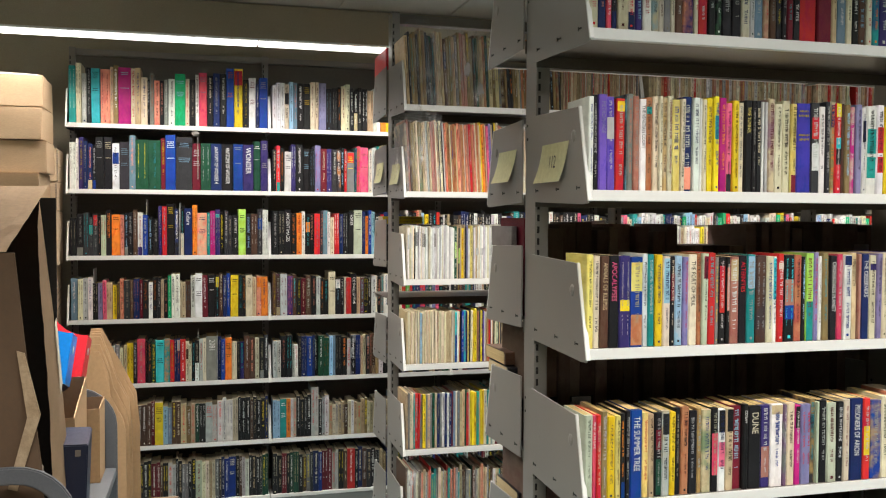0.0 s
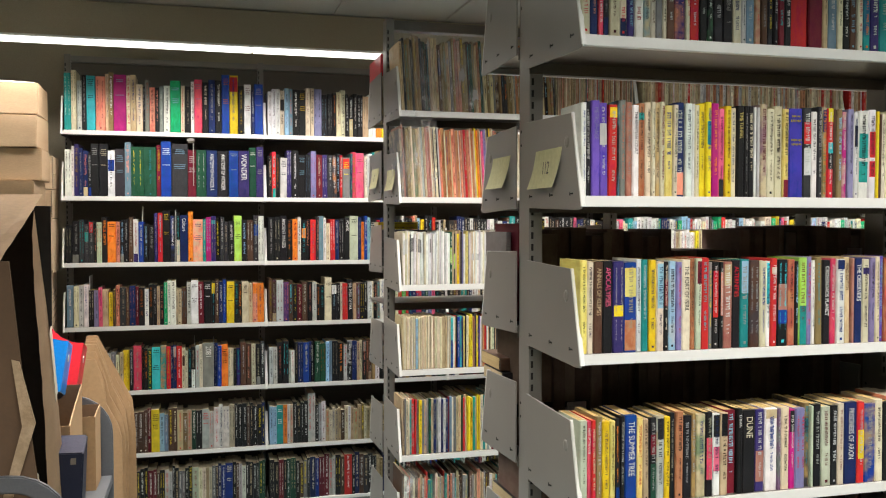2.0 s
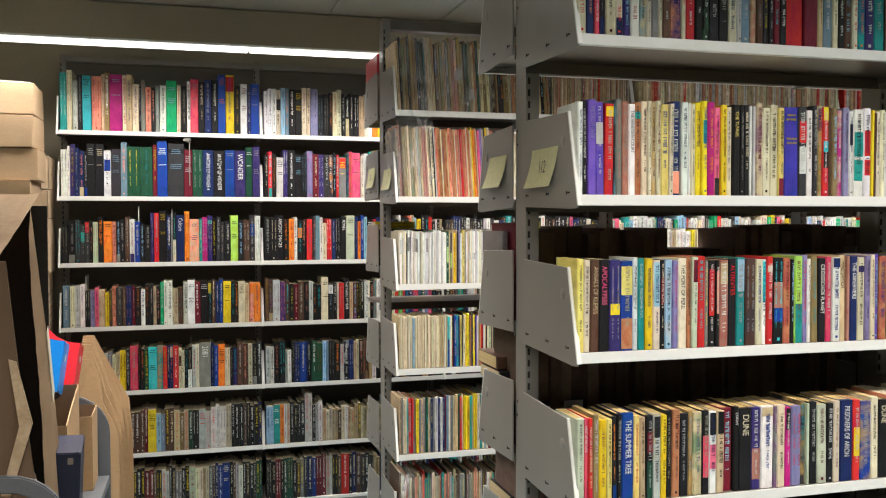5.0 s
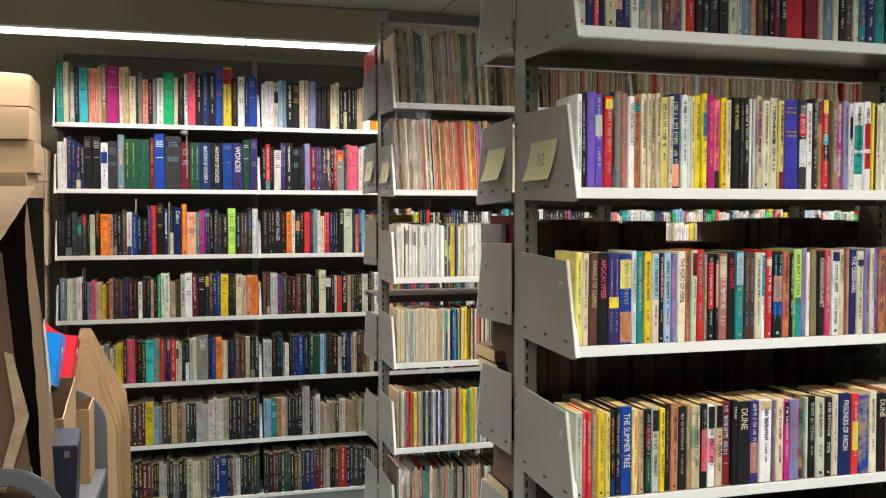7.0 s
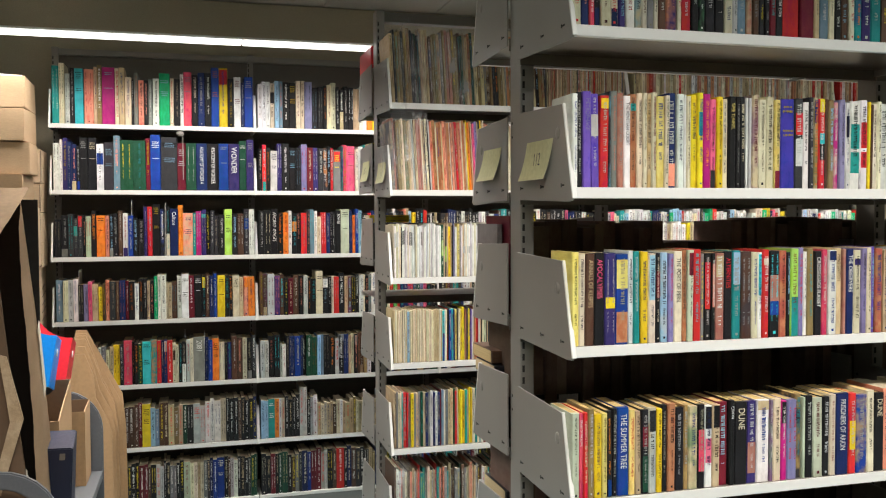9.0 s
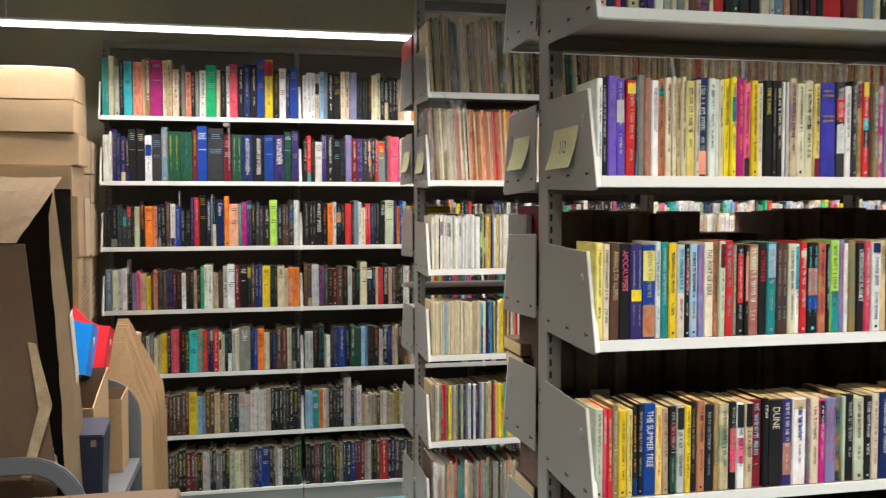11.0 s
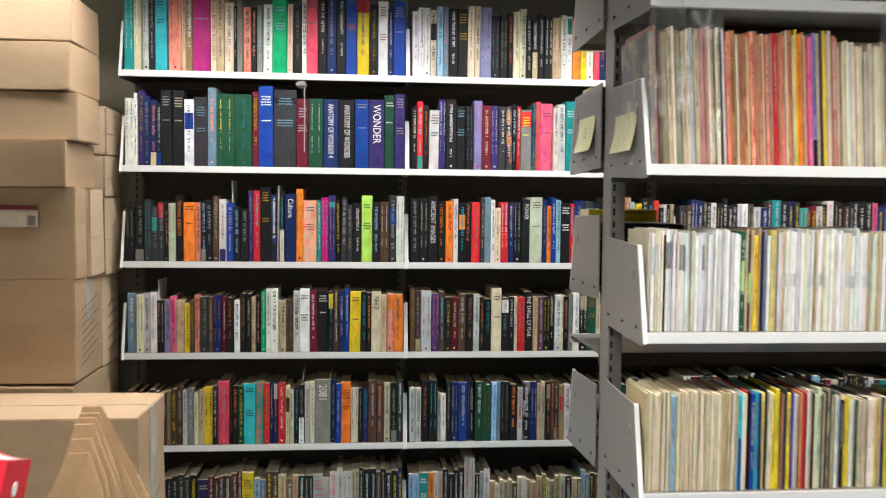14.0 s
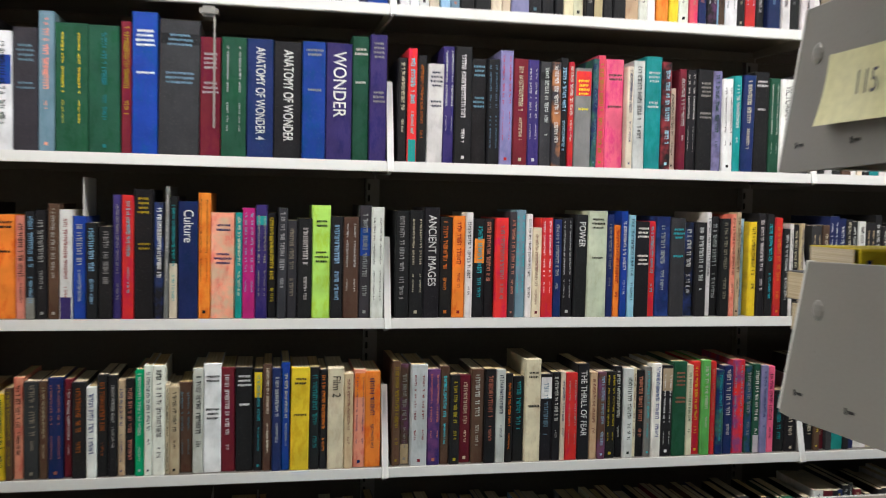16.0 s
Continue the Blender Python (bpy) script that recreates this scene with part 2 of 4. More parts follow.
setting("floor", CARPET, (LEFT - 0.1, RIGHT + 0.1, FRONT - 0.1, BACK + 0.1, -0.1, 0.0), "flat blue-grey carpet on the stack room floor", "floor")
setting("wall_north", WALL, (LEFT - 0.1, RIGHT + 0.1, BACK, BACK + 0.12, 0.0, TOP), "olive beige painted wall behind the book stacks", "wall")
setting("wall_south", WALL, (LEFT - 0.1, RIGHT + 0.1, FRONT - 0.12, FRONT, 0.0, TOP), "olive beige painted wall", "wall")
setting("wall_west", WALL, (LEFT - 0.12, LEFT, FRONT, BACK, 0.0, TOP), "olive beige painted wall beside the carton stack", "wall")
setting("wall_east", WALL, (RIGHT, RIGHT + 0.12, FRONT, BACK, 0.0, TOP), "olive beige painted wall", "wall")


def ceiling():
    bm = bmesh.new()
    add_box(bm, LEFT - 0.1, RIGHT + 0.1, FRONT - 0.1, BACK + 0.1, TOP + 0.012, TOP + 0.1)
    nx, ny = 10, 12
    for i in range(nx):
        for j in range(ny):
            x, y = LEFT + 0.012 + i * 0.61, BACK - 0.012 - (j + 1) * 0.61
            if x + 0.6 < RIGHT and y > FRONT:
                add_box(bm, x, x + 0.585, y + 0.012, y + 0.597, TOP, TOP + 0.02)
    ob = part("ceiling", finish(bm), CEILING)
    tagged(ob, "off-white suspended ceiling of square mineral tiles", "ceiling", kind="structure")


ceiling()

# ---- hanging tube lamps, one along each aisle, and a fill lamp behind the camera ----
def tube_lamp(y, z, x0, x1, watts, spread):
    ob = base("tube_lamp", ((x0 + x1) / 2, y, z), "long white fluorescent lamp hung along the aisle", "ceiling lamp", "aisle lamps")
    h = (x1 - x0) / 2
    boxpart("housing", LAMP_WHITE, ob, (-h, h, -0.055, 0.055, 0.006, 0.016), 0.003)
    n = round((x1 - x0) / 1.22)
    for i in range(n):
        a = -h + i * 2 * h / n
        boxpart("diffuser", GLOW, ob, (a + 0.004, a + 2 * h / n - 0.004, -0.052, 0.052, -0.002, 0.006))
    for x in (-h + 0.25, h - 0.9):
        boxpart("hanger", LAMP_WHITE, ob, (x - 0.002, x + 0.002, -0.002, 0.002, 0.02, TOP - z + 0.005))
    lamp((x0 + x1) / 2, y, z - 0.006, x1 - x0, 0.15, watts, spread)
    return ob


for ly, lz, watts, spread in ((3.905, 2.196, 1.75 * LAMP_WATTS, radians(148)), (2.5, 2.2, 1.9 * LAMP_WATTS, radians(110))):
    tube_lamp(ly, lz, LEFT + 0.01, 4.3, watts, spread)
# the lamp at y -1.2 is unseen, added as broad fill to lift the shadows
for ly, lz, watts, spread in ((0.75, 2.3, 2.0 * LAMP_WATTS, LOUVRE), (-1.2, 2.4, 1.0 * LAMP_WATTS, radians(170))):
    tube_lamp(ly, lz, LEFT + 0.3 if ly > 0 else 0.1, 4.3, watts, spread)

# ---- steel book stacks ----
BAY, LIP = 0.914, 0.02
END = 0.648                       # where the two double ranges end towards the gangway
R1_FRONT, R1_POST, R1_REAR = 1.455, 1.737, 2.050
R2_FRONT, R2_POST, R2_REAR = 2.958, 3.208, 3.550
B_FRONT, B_POST, B_LEFT = 4.305, 4.565, -0.645
POST_DEEP, POST_WIDE = 0.066, 0.03
R1_SHELVES = (1.797, 1.500, 1.205, 0.916, 0.628, 0.338)
R1_BACK_SHELVES = (1.838, 1.500, 1.222, 0.93, 0.64, 0.35)
R2_SHELVES = (1.839, 1.538, 1.231, 0.932, 0.630, 0.332)
R2_BACK_SHELVES = (1.857, 1.56, 1.276, 0.905, 0.585, 0.3)
B_SHELVES = (1.872, 1.570, 1.263, 0.966, 0.662, 0.364)
BASE_SHELF = 0.088


def upright(parent, x, y0, top, slots=True, both=False):
    post = boxpart("upright", STEEL, parent, (x, x + POST_WIDE, y0, y0 + POST_DEEP, 0.0, top), 0.002)
    if slots:
        bm = bmesh.new()
        z = 0.12
        while z < top - 0.04:
            for side in ((y0 - 0.0012, y0 + 0.004), (y0 + POST_DEEP - 0.004, y0 + POST_DEEP + 0.0012)) if both else ((y0 - 0.0012, y0 + 0.004),):
                for sx in ((0.0035, 0.0085),):
                    add_box(bm, x + sx[0], x + sx[1], side[0], side[1], z, z + 0.0145)
            z += 0.0254
        tagged(part("slot_row", finish(bm), STEEL_DARK, post, "dark row of slots"), kind="stuff")
        bm = bmesh.new()
        for z in (0.5, 0.53, 1.02, 1.05, 1.62, 1.65, 1.92):
            for dy in (0.052, ):
                bmesh.ops.create_circle(bm, cap_ends=True, segments=10, radius=0.0035,
                                        matrix=Matrix.Translation((x - 0.0006, y0 + dy, z)) @ pose(0, 0, 0, 0, 90, 0))
        tagged(part("bolt_hole_row", bm, STEEL_DARK, post, "small dark bolt holes"), kind="stuff")
    return post


def bracket(parent, x, y_post, y_edge, z, drop=0.0, low=0.0):
    """The end plate of a shelf, tallest at the post and cut back towards the aisle; z is the shelf's top."""
    s = 1 if y_edge > y_post else -1
    out = [(y_post, z - 0.018 + low), (y_post, z + 0.165), (y_edge - s * 0.042, z + 0.158 - drop), (y_edge + s * 0.004, z - LIP - 0.004), (y_edge - s * 0.02, z - LIP - 0.006)]
    bm = bmesh.new()
    add_prism(bm, out, "x", x - 0.0035, x)
    plate = part("end_plate", finish(bm, 0.0008, 1), STEEL, parent)
    bm = bmesh.new()
    add_prism(bm, [(y_edge - s * 0.045, z + 0.159 - drop), (y_edge - s * 0.040, z + 0.159 - drop), (y_edge + s * 0.006, z - LIP), (y_edge + s * 0.001, z - LIP)], "x", x - 0.004, x + 0.005)
    part("rolled_edge", finish(bm, 0.0008, 1), STEEL_WHITE, plate, "pale rolled edge")
    bm = bmesh.new()
    for f in (0.10, 0.5, 0.86):
        y = y_post + f * (y_edge - y_post)
        add_box(bm, x - 0.0045, x - 0.003, y - 0.006, y + 0.004, z + 0.004, z + 0.007)
        add_box(bm, x - 0.0045, x - 0.003, y + 0.007, y + 0.009, z + 0.002, z + 0.009)
    tagged(part("tab_row", finish(bm), STEEL_DARK, plate, "small punched tabs"), kind="stuff")
    bm = bmesh.new()
    bmesh.ops.create_uvsphere(bm, u_segments=12, v_segments=6, radius=0.011,
                              matrix=Matrix.Translation((x - 0.003, y_edge - s * 0.065, z + 0.105)) @ Matrix.Diagonal((0.28, 1, 1.1, 1)))
    part("embossed_button", bm, STEEL, plate)
    return plate


def shelf(parent, x, y_post, y_edge, z, ends=True, drop=0.0, bays=BAY):
    s = 1 if y_edge > y_post else -1
    bm = bmesh.new()
    add_prism(bm, [(y_post, z), (y_edge - s * 0.003, z), (y_edge - s * 0.003, z - 0.003), (y_post + s * 0.003, z - 0.003), (y_post + s * 0.003, z - 0.028), (y_post, z - 0.028)],
              "x", x + 0.002, x + bays - 0.002)
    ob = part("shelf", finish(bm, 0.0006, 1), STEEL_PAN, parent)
    bm = bmesh.new()
    add_prism(bm, [(y_edge - s * 0.0032, z + 0.0005), (y_edge, z + 0.0005), (y_edge, z - LIP), (y_edge - s * 0.014, z - LIP), (y_edge - s * 0.014, z - LIP + 0.002), (y_edge - s * 0.0032, z - LIP + 0.002)],
              "x", x + 0.002, x + bays - 0.002)
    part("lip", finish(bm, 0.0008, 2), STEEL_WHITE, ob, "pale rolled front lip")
    if ends:
        bracket(ob, x, y_post, y_edge, z, drop)
        bracket(ob, x + bays - 0.004, y_post, y_edge, z, drop)
    return ob


def double_range(y_front, y_post, y_rear, x0, bays, fronts, backs, top, label, bare=()):
    ob = base("book_stack", (0, 0, 0), label, "bookshelf", "steel book stacks")
    for i in range(bays + 1):
        upright(ob, x0 + i * BAY + 0.004, y_post, top, True, True)
    for i in range(bays):
        x = x0 + i * BAY
        for z in fronts:
            shelf(ob, x, y_post, y_front, z)
        for z in backs:
            shelf(ob, x, y_post + POST_DEEP, y_rear - (0.02 if bare and z < 1.5 else 0.0), z)
        for z in bare:
            shelf(ob, x, y_post + POST_DEEP, y_rear, z, False)
        boxpart("top_rail", STEEL_PAN, ob, (x + POST_WIDE + 0.004, x + BAY + 0.004, y_post + 0.012, y_post + 0.06, top - 0.04, top - 0.004), 0.002)
        for y0, y1 in ((y_front, y_post), (y_post + POST_DEEP, y_rear)):
            boxpart("base_shelf", STEEL_WHITE, ob, (x + 0.002, x + BAY - 0.002, y0, y1, BASE_SHELF - 0.01, BASE_SHELF), 0.001)
            boxpart("kickplate", STEEL, ob, (x + 0.002, x + BAY - 0.002, y0 + 0.004, y1 - 0.004, 0.0, BASE_SHELF - 0.012), 0.001)
    return ob


double_range(R1_FRONT, R1_POST, R1_REAR, END, 3, R1_SHELVES, R1_BACK_SHELVES, 2.21, "grey painted steel double-sided book stack full of paperbacks")
double_range(R2_FRONT, R2_POST, R2_REAR, END - 0.012, 3, R2_SHELVES, R2_BACK_SHELVES, 2.212, "grey painted steel double-sided stack holding bagged magazines", (1.14,))


def wall_range():
    ob = base("book_stack", (0, 0, 0), "grey steel single-sided book stack along the back wall", "bookshelf", "steel book stacks")
    for i in range(6):
        x = B_LEFT + i * BAY
        upright(ob, x - 0.02, B_POST, 2.262)
        if i == 5:
            break
        boxpart("back_panel", PANEL, ob, (x + 0.010, x + BAY - 0.02, B_POST + 0.02, B_POST + 0.03, 0.09, 2.225))
        boxpart("top_rail", STEEL, ob, (x + 0.010, x + BAY - 0.02, B_POST + 0.006, B_POST + 0.04, 2.226, 2.256), 0.002)
        for z in B_SHELVES:
            shelf(ob, x, B_POST, B_FRONT, z)
        boxpart("base_shelf", STEEL_WHITE, ob, (x + 0.002, x + BAY - 0.002, B_FRONT, B_POST + 0.02, BASE_SHELF - 0.015, BASE_SHELF), 0.001)
        boxpart("kickplate", STEEL, ob, (x + 0.002, x + BAY - 0.002, B_FRONT + 0.006, B_POST, 0.0, BASE_SHELF - 0.017), 0.001)


wall_range()

# ---- books ----
INKS = dict(
    f=("faded orange", 0.46, 0.21, 0.10), i=("dusty rose", 0.42, 0.19, 0.14), j=("olive brown", 0.26, 0.19, 0.085),
    k=("black", 0.012, 0.012, 0.014), K=("charcoal grey", 0.035, 0.035, 0.04), w=("white", 0.74, 0.74, 0.71), c=("cream", 0.68, 0.62, 0.45),
    U=("violet", 0.14, 0.085, 0.40), V=("deep blue", 0.05, 0.04, 0.34), Y=("pale yellow", 0.74, 0.63, 0.20), y=("yellow", 0.78, 0.60, 0.025), o=("orange", 0.82, 0.24, 0.03), r=("red", 0.58, 0.03, 0.025), m=("maroon", 0.15, 0.014, 0.025),
    p=("pink", 0.80, 0.14, 0.25), P=("crimson", 0.66, 0.08, 0.12), M=("magenta", 0.45, 0.02, 0.18), u=("purple", 0.04, 0.027, 0.13), l=("lavender", 0.22, 0.20, 0.38),
    n=("navy blue", 0.012, 0.022, 0.10), b=("blue", 0.012, 0.045, 0.28), s=("pale blue", 0.30, 0.52, 0.70), q=("turquoise", 0.05, 0.48, 0.55),
    t=("teal", 0.02, 0.27, 0.26), g=("green", 0.10, 0.36, 0.08), G=("dark green", 0.014, 0.065, 0.038), e=("emerald green", 0.01, 0.42, 0.17),
    L=("lime green", 0.38, 0.68, 0.12), a=("grey", 0.20, 0.20, 0.195), A=("pale grey", 0.50, 0.51, 0.50), d=("brown", 0.09, 0.05, 0.032),
    T=("tan", 0.52, 0.41, 0.25), S=("salmon", 0.76, 0.30, 0.20), v=("sage green", 0.48, 0.55, 0.42), B=("steel blue", 0.16, 0.24, 0.32))
LIGHT = "wcyYosqSATvLlpf"


def quad(vs, fs, x0, x1, z0, z1, y):
    n = len(vs)
    vs += [(x0, y, z0), (x1, y, z0), (x1, y, z1), (x0, y, z1)]
    fs.append((n, n + 1, n + 2, n + 3))


def plain(name, vs, fs, mat, parent, color):
    me = bpy.data.meshes.new(name)
    me.from_pydata(vs, [], fs)
    me.materials.append(mat)
    ob = new(name, me)
    ob.parent = parent
    ob.color = (*color, 1)
    return ob


BOX_FACES = ((0, 2, 3, 1), (4, 5, 7, 6), (0, 1, 5, 4), (2, 6, 7, 3), (0, 4, 6, 2), (1, 3, 7, 5))


def slab(vs, fs, x0, x1, y0, y1, z0, z1):
    n = len(vs)
    vs += [(x, y, z) for z in (z0, z1) for y in (y0, y1) for x in (x0, x1)]
    fs += [tuple(n + i for i in f) for f in BOX_FACES]


def tint(rgb, rnd, amount=0.22):
    k = 1 + rnd.uniform(-amount, amount)
    return tuple(min(0.85, max(0.004, c * k * (1 + rnd.uniform(-0.06, 0.06)))) for c in rgb)


def lettering(rnd, w, h, y):
    """Two runs of letter-sized bars down a spine, and a small mark at its foot."""
    vs, fs = [], []
    if w > 0.031 and rnd.random() < 0.75:
        # a broad spine: short level lines in two groups
        for top, count in ((rnd.uniform(0.86, 0.94), rnd.randint(2, 4)), (rnd.uniform(0.55, 0.66), rnd.randint(1, 3))):
            for i in range(count):
                z = h * top - i * 0.0085
                x = -w * rnd.uniform(0.24, 0.36)
                end = -x
                while x < end:
                    a = rnd.uniform(0.0014, 0.003)
                    quad(vs, fs, x, x + a, z - rnd.choice((0.0034, 0.0042)), z, y)
                    x += a + rnd.uniform(0.0007, 0.0012)
        return vs, fs
    size = min(0.0095, w * rnd.uniform(0.28, 0.5))
    two = w > 0.022 and rnd.random() < 0.5
    z = h * rnd.uniform(0.90, 0.97)
    stop = h * rnd.uniform(0.36, 0.55)
    step = max(0.0022, size * 0.5)
    cx = rnd.uniform(-0.05, 0.05) * w
    first = True
    while z > h * 0.12:
        if first and z < stop:
            z -= h * rnd.uniform(0.04, 0.10)
            size *= rnd.uniform(0.55, 1.0)
            step, first = max(0.002, size * 0.5), False
            stop = h * rnd.uniform(0.14, 0.3)
        if not first and z < stop:
            break
        lines = ((-0.24, 0.42), (0.24, 0.42)) if two else ((0.0, 1.0),)
        for off, k in lines:
            s = size * k * rnd.choice((1.0, 1.0, 0.78))
            a = step * rnd.uniform(0.55, 0.9)
            x = cx + off * w
            shape = rnd.random()
            if shape < 0.45:      # an upright stroke with a bar
                quad(vs, fs, x - s / 2, x + s / 2, z - a, z - a * 0.62, y)
                quad(vs, fs, x + s * 0.2, x + s / 2, z - a * 0.62, z, y)
            elif shape < 0.8:     # two strokes
                quad(vs, fs, x - s / 2, x + s / 2, z - a, z - a * 0.66, y)
                quad(vs, fs, x - s / 2, x + s / 2, z - a * 0.34, z, y)
            else:
                quad(vs, fs, x - s / 2, x + s / 2, z - a * 0.8, z - a * 0.3, y)
        z -= step
        if rnd.random() < 0.15:
            z -= step
    if rnd.random() < 0.3:
        s = min(0.003, w * 0.13)
        quad(vs, fs, -s, s, h * 0.04, h * 0.04 + s * 2, y)
    return vs, fs


TITLE_INK = {"APOCALYPSES": "p", "DUNE": "c", "TIME TUNNEL": "Y", "ALTERNITIES": "r", "ANNALS OF KLEPSIS": "T", "PRISONERS OF ARION": "w", "CROSSROADS PLANET": "w", "MIND SWITCH": "k", "THE OBSERVERS": "w", "METROPHAGE": "l"}


def title(text, w, h, color, parent, y):
    """Readable words running down a spine."""
    data = bpy.data.curves.new("spine_title", "FONT")
    data.body, data.size, data.align_y = text, 1.0, "CENTER"
    tmp = new("spine_title", data)
    bpy.context.view_layer.update()
    me = bpy.data.meshes.new_from_object(tmp.evaluated_get(bpy.context.evaluated_depsgraph_get()))
    long = max(tmp.dimensions.x, 0.01)
    bpy.data.objects.remove(tmp)
    k = min(w * 0.55, h * (0.78 if h > 0.19 else 0.62) / long)
    wide = min(w * 0.7, k * 1.7)
    me.transform(Matrix(((0, wide, 0, 0), (0, 0, 1, y), (-k, 0, 0, h * 0.93), (0, 0, 0, 1))))
    me.materials.append(PRINT)
    ob = new("spine_title", me)
    ob.parent = parent
    ob.color = (*color, 1)


def book(rnd, name, x, y, z, w, h, d, code, label, category, group, text="", lean=0.0, thin=False, band=False, cloth=False, deep_tone=None, pictured=False):
    """One upright book: cover as a wrapped board, page block inside it, printing on the spine."""
    word, *rgb = INKS[code]
    rgb = tint(rgb, rnd, 0.14)
    text, *panels = text.split("@")
    t = 0.0008 if thin else (0.0025 if cloth else 0.0011)
    over = 0.003 if cloth else 0.0
    a, g = w / 2, 0.0003
    vs, fs = [], []
    b = min(0.0025, w * 0.22) if not thin else w * 0.15
    # spine with rounded corners, then the two boards
    prof = [(-a + g, 0.012), (-a + g, b), (-a + b, 0.0), (a - b, 0.0), (a - g, b), (a - g, 0.012)]
    lo = len(vs)
    vs += [(px, py, 0.0) for px, py in prof] + [(px, py, h) for px, py in prof]
    fs += [(lo + i, lo + i + 1, lo + i + 7, lo + i + 6) for i in range(5)] + [tuple(lo + i for i in range(5, -1, -1)), tuple(lo + 6 + i for i in range(6))] + [(lo + 5, lo, lo + 6, lo + 11)]
    slab(vs, fs, -a + g, -a + g + t, 0.012, d, 0.0, h)
    slab(vs, fs, a - g - t, a - g, 0.012, d, 0.0, h)
    ob = plain(name, vs, fs, CLOTH if cloth else (PICTURE_COVER if pictured else COVER), None, rgb)
    tagged(ob, label.replace("{}", word), category, group)
    if rnd.random() < 0.3 and not lean:
        lean = rnd.uniform(-0.8, 0.8)
    ob.matrix_world = pose(x + a, y, z + math.sin(radians(abs(lean))) * a, 0, lean, rnd.uniform(-0.6, 0.6))
    vs, fs = [], []
    slab(vs, fs, -a + g + t, a - g - t, 0.004, d - over - 0.0005, over, h - over - 0.0006)
    shade = rnd.uniform(0.75, 1.0)
    aged = rnd.random() if deep_tone is None else deep_tone
    plain("page_block", vs, fs, PAGES, ob, (0.74 * shade, (0.66 - 0.10 * aged) * shade, (0.50 - 0.24 * aged) * shade))
    face = -0.0005
    light = code in LIGHT
    for p in panels:
        # a panel of another colour across the spine, from one height to another in percent
        lo, hi = p[1:].split("-")
        vs, fs = [], []
        quad(vs, fs, -a + b * 0.8, a - b * 0.8, h * float(lo) / 100, h * float(hi) / 100, face + 0.0002)
        plain("spine_panel", vs, fs, PRINT, ob, tint(INKS[p[0]][1:], rnd, 0.12))
    if band or (not panels and not text and rnd.random() < 0.13 and w > 0.010):
        vs, fs = [], []
        z0, z1 = rnd.choice(((0.72, 0.97), (0.0, 0.2), (0.55, 0.8), (0.0, 0.45), (0.82, 0.9)))
        quad(vs, fs, -a + b * 0.8, a - b * 0.8, h * z0 + 0.0005, h * z1, face + 0.0002)
        c2 = INKS[rnd.choice("wcrykbnadoAtT" if not light else "rknbmtodKGu")][1:]
        plain("spine_band", vs, fs, PRINT, ob, tint(c2, rnd))
    ink = INKS[rnd.choice("kkkkrnmbG" if light else "wwwwccyAwosqS")][1:]
    if text:
        title(text, w, h, INKS["o" if text.startswith("TERM") else ("k" if light else TITLE_INK.get(text, "w"))][1:], ob, face - 0.0003)
    elif w > 0.007:
        vs, fs = lettering(rnd, w, h, face - 0.0003)
        fade = rnd.choice((0.4, 0.6, 0.8, 1.0))
        tagged(plain("spine_print", vs, fs, PRINT, ob, tint(tuple(fade * c for c in ink), rnd)), kind="stuff")
    return ob


def read_row(spec):
    for token in spec.split():
        token, *panels = token.split("@")
        token, _, text = token.partition("=")
        head, _, cm = token.partition("h")
        yield head[0], float(head[1:] or 12), float(cm) / 100 if cm else 0.0, "@".join([text.replace("_", " ")] + panels)


NEAR = dict(k="kKnkkd", T="Tcdj", A="Aawc", d="dmKj", w="wcA", G="GkG", K="KkB", m="mdk", n="nkb", c="cTw", a="aKA", s="sB")


def thinner(row, k, widest, rnd):
    """Split broad shares into two books of kindred colour."""
    out = []
    for code, share, h, text in row:
        if share * k > widest and not text and code in NEAR:
            f = rnd.uniform(0.38, 0.62)
            out.append((code, share * f, h, text))
            out.append((rnd.choice(NEAR[code]), share * (1 - f), h + rnd.uniform(-0.018, 0.012), text))
        else:
            out.append((code, share, h, text))
    return out


def book_row(seed, spec, x0, x1, y, z, name, label, category, group, tall=0.2, deep=0.15, thin=False, cloth="", ragged=0.012, even=0.003, slant=0.0, widest=0.0, deep_tone=None, pictures=0.06):
    """A shelf of books side by side from x0 to x1; the row tells each one's colour, share of the width and height in cm."""
    rnd = random.Random(seed)
    chance = random.Random(seed + 5000)
    row = list(read_row(spec))
    k = (x1 - x0) / sum(r[1] for r in row)
    if widest:
        row = thinner(row, k, widest, rnd)
    x = x0
    for i, (code, share, h, text) in enumerate(row):
        w = share * k
        h = (h or tall + rnd.uniform(-even, even)) + rnd.uniform(-0.003, 0.003)
        d = min(deep, h * 0.72) * rnd.uniform(0.92, 1.0)
        book(rnd, name, x, y + abs(rnd.gauss(0, ragged)) * 0.6, z, w, h, d, code, label, category, group, text,
             slant, thin, cloth=code in cloth, deep_tone=deep_tone, pictured=chance.random() < pictures and not text and code not in "yYcwoe")
        x += w


def random_row(seed, codes, n, lo, hi, h0, h1):
    rnd = random.Random(seed)
    return " ".join("%s%dh%.1f" % (rnd.choice(codes), rnd.randint(lo, hi), rnd.uniform(h0, h1) * 100) for _ in range(n))


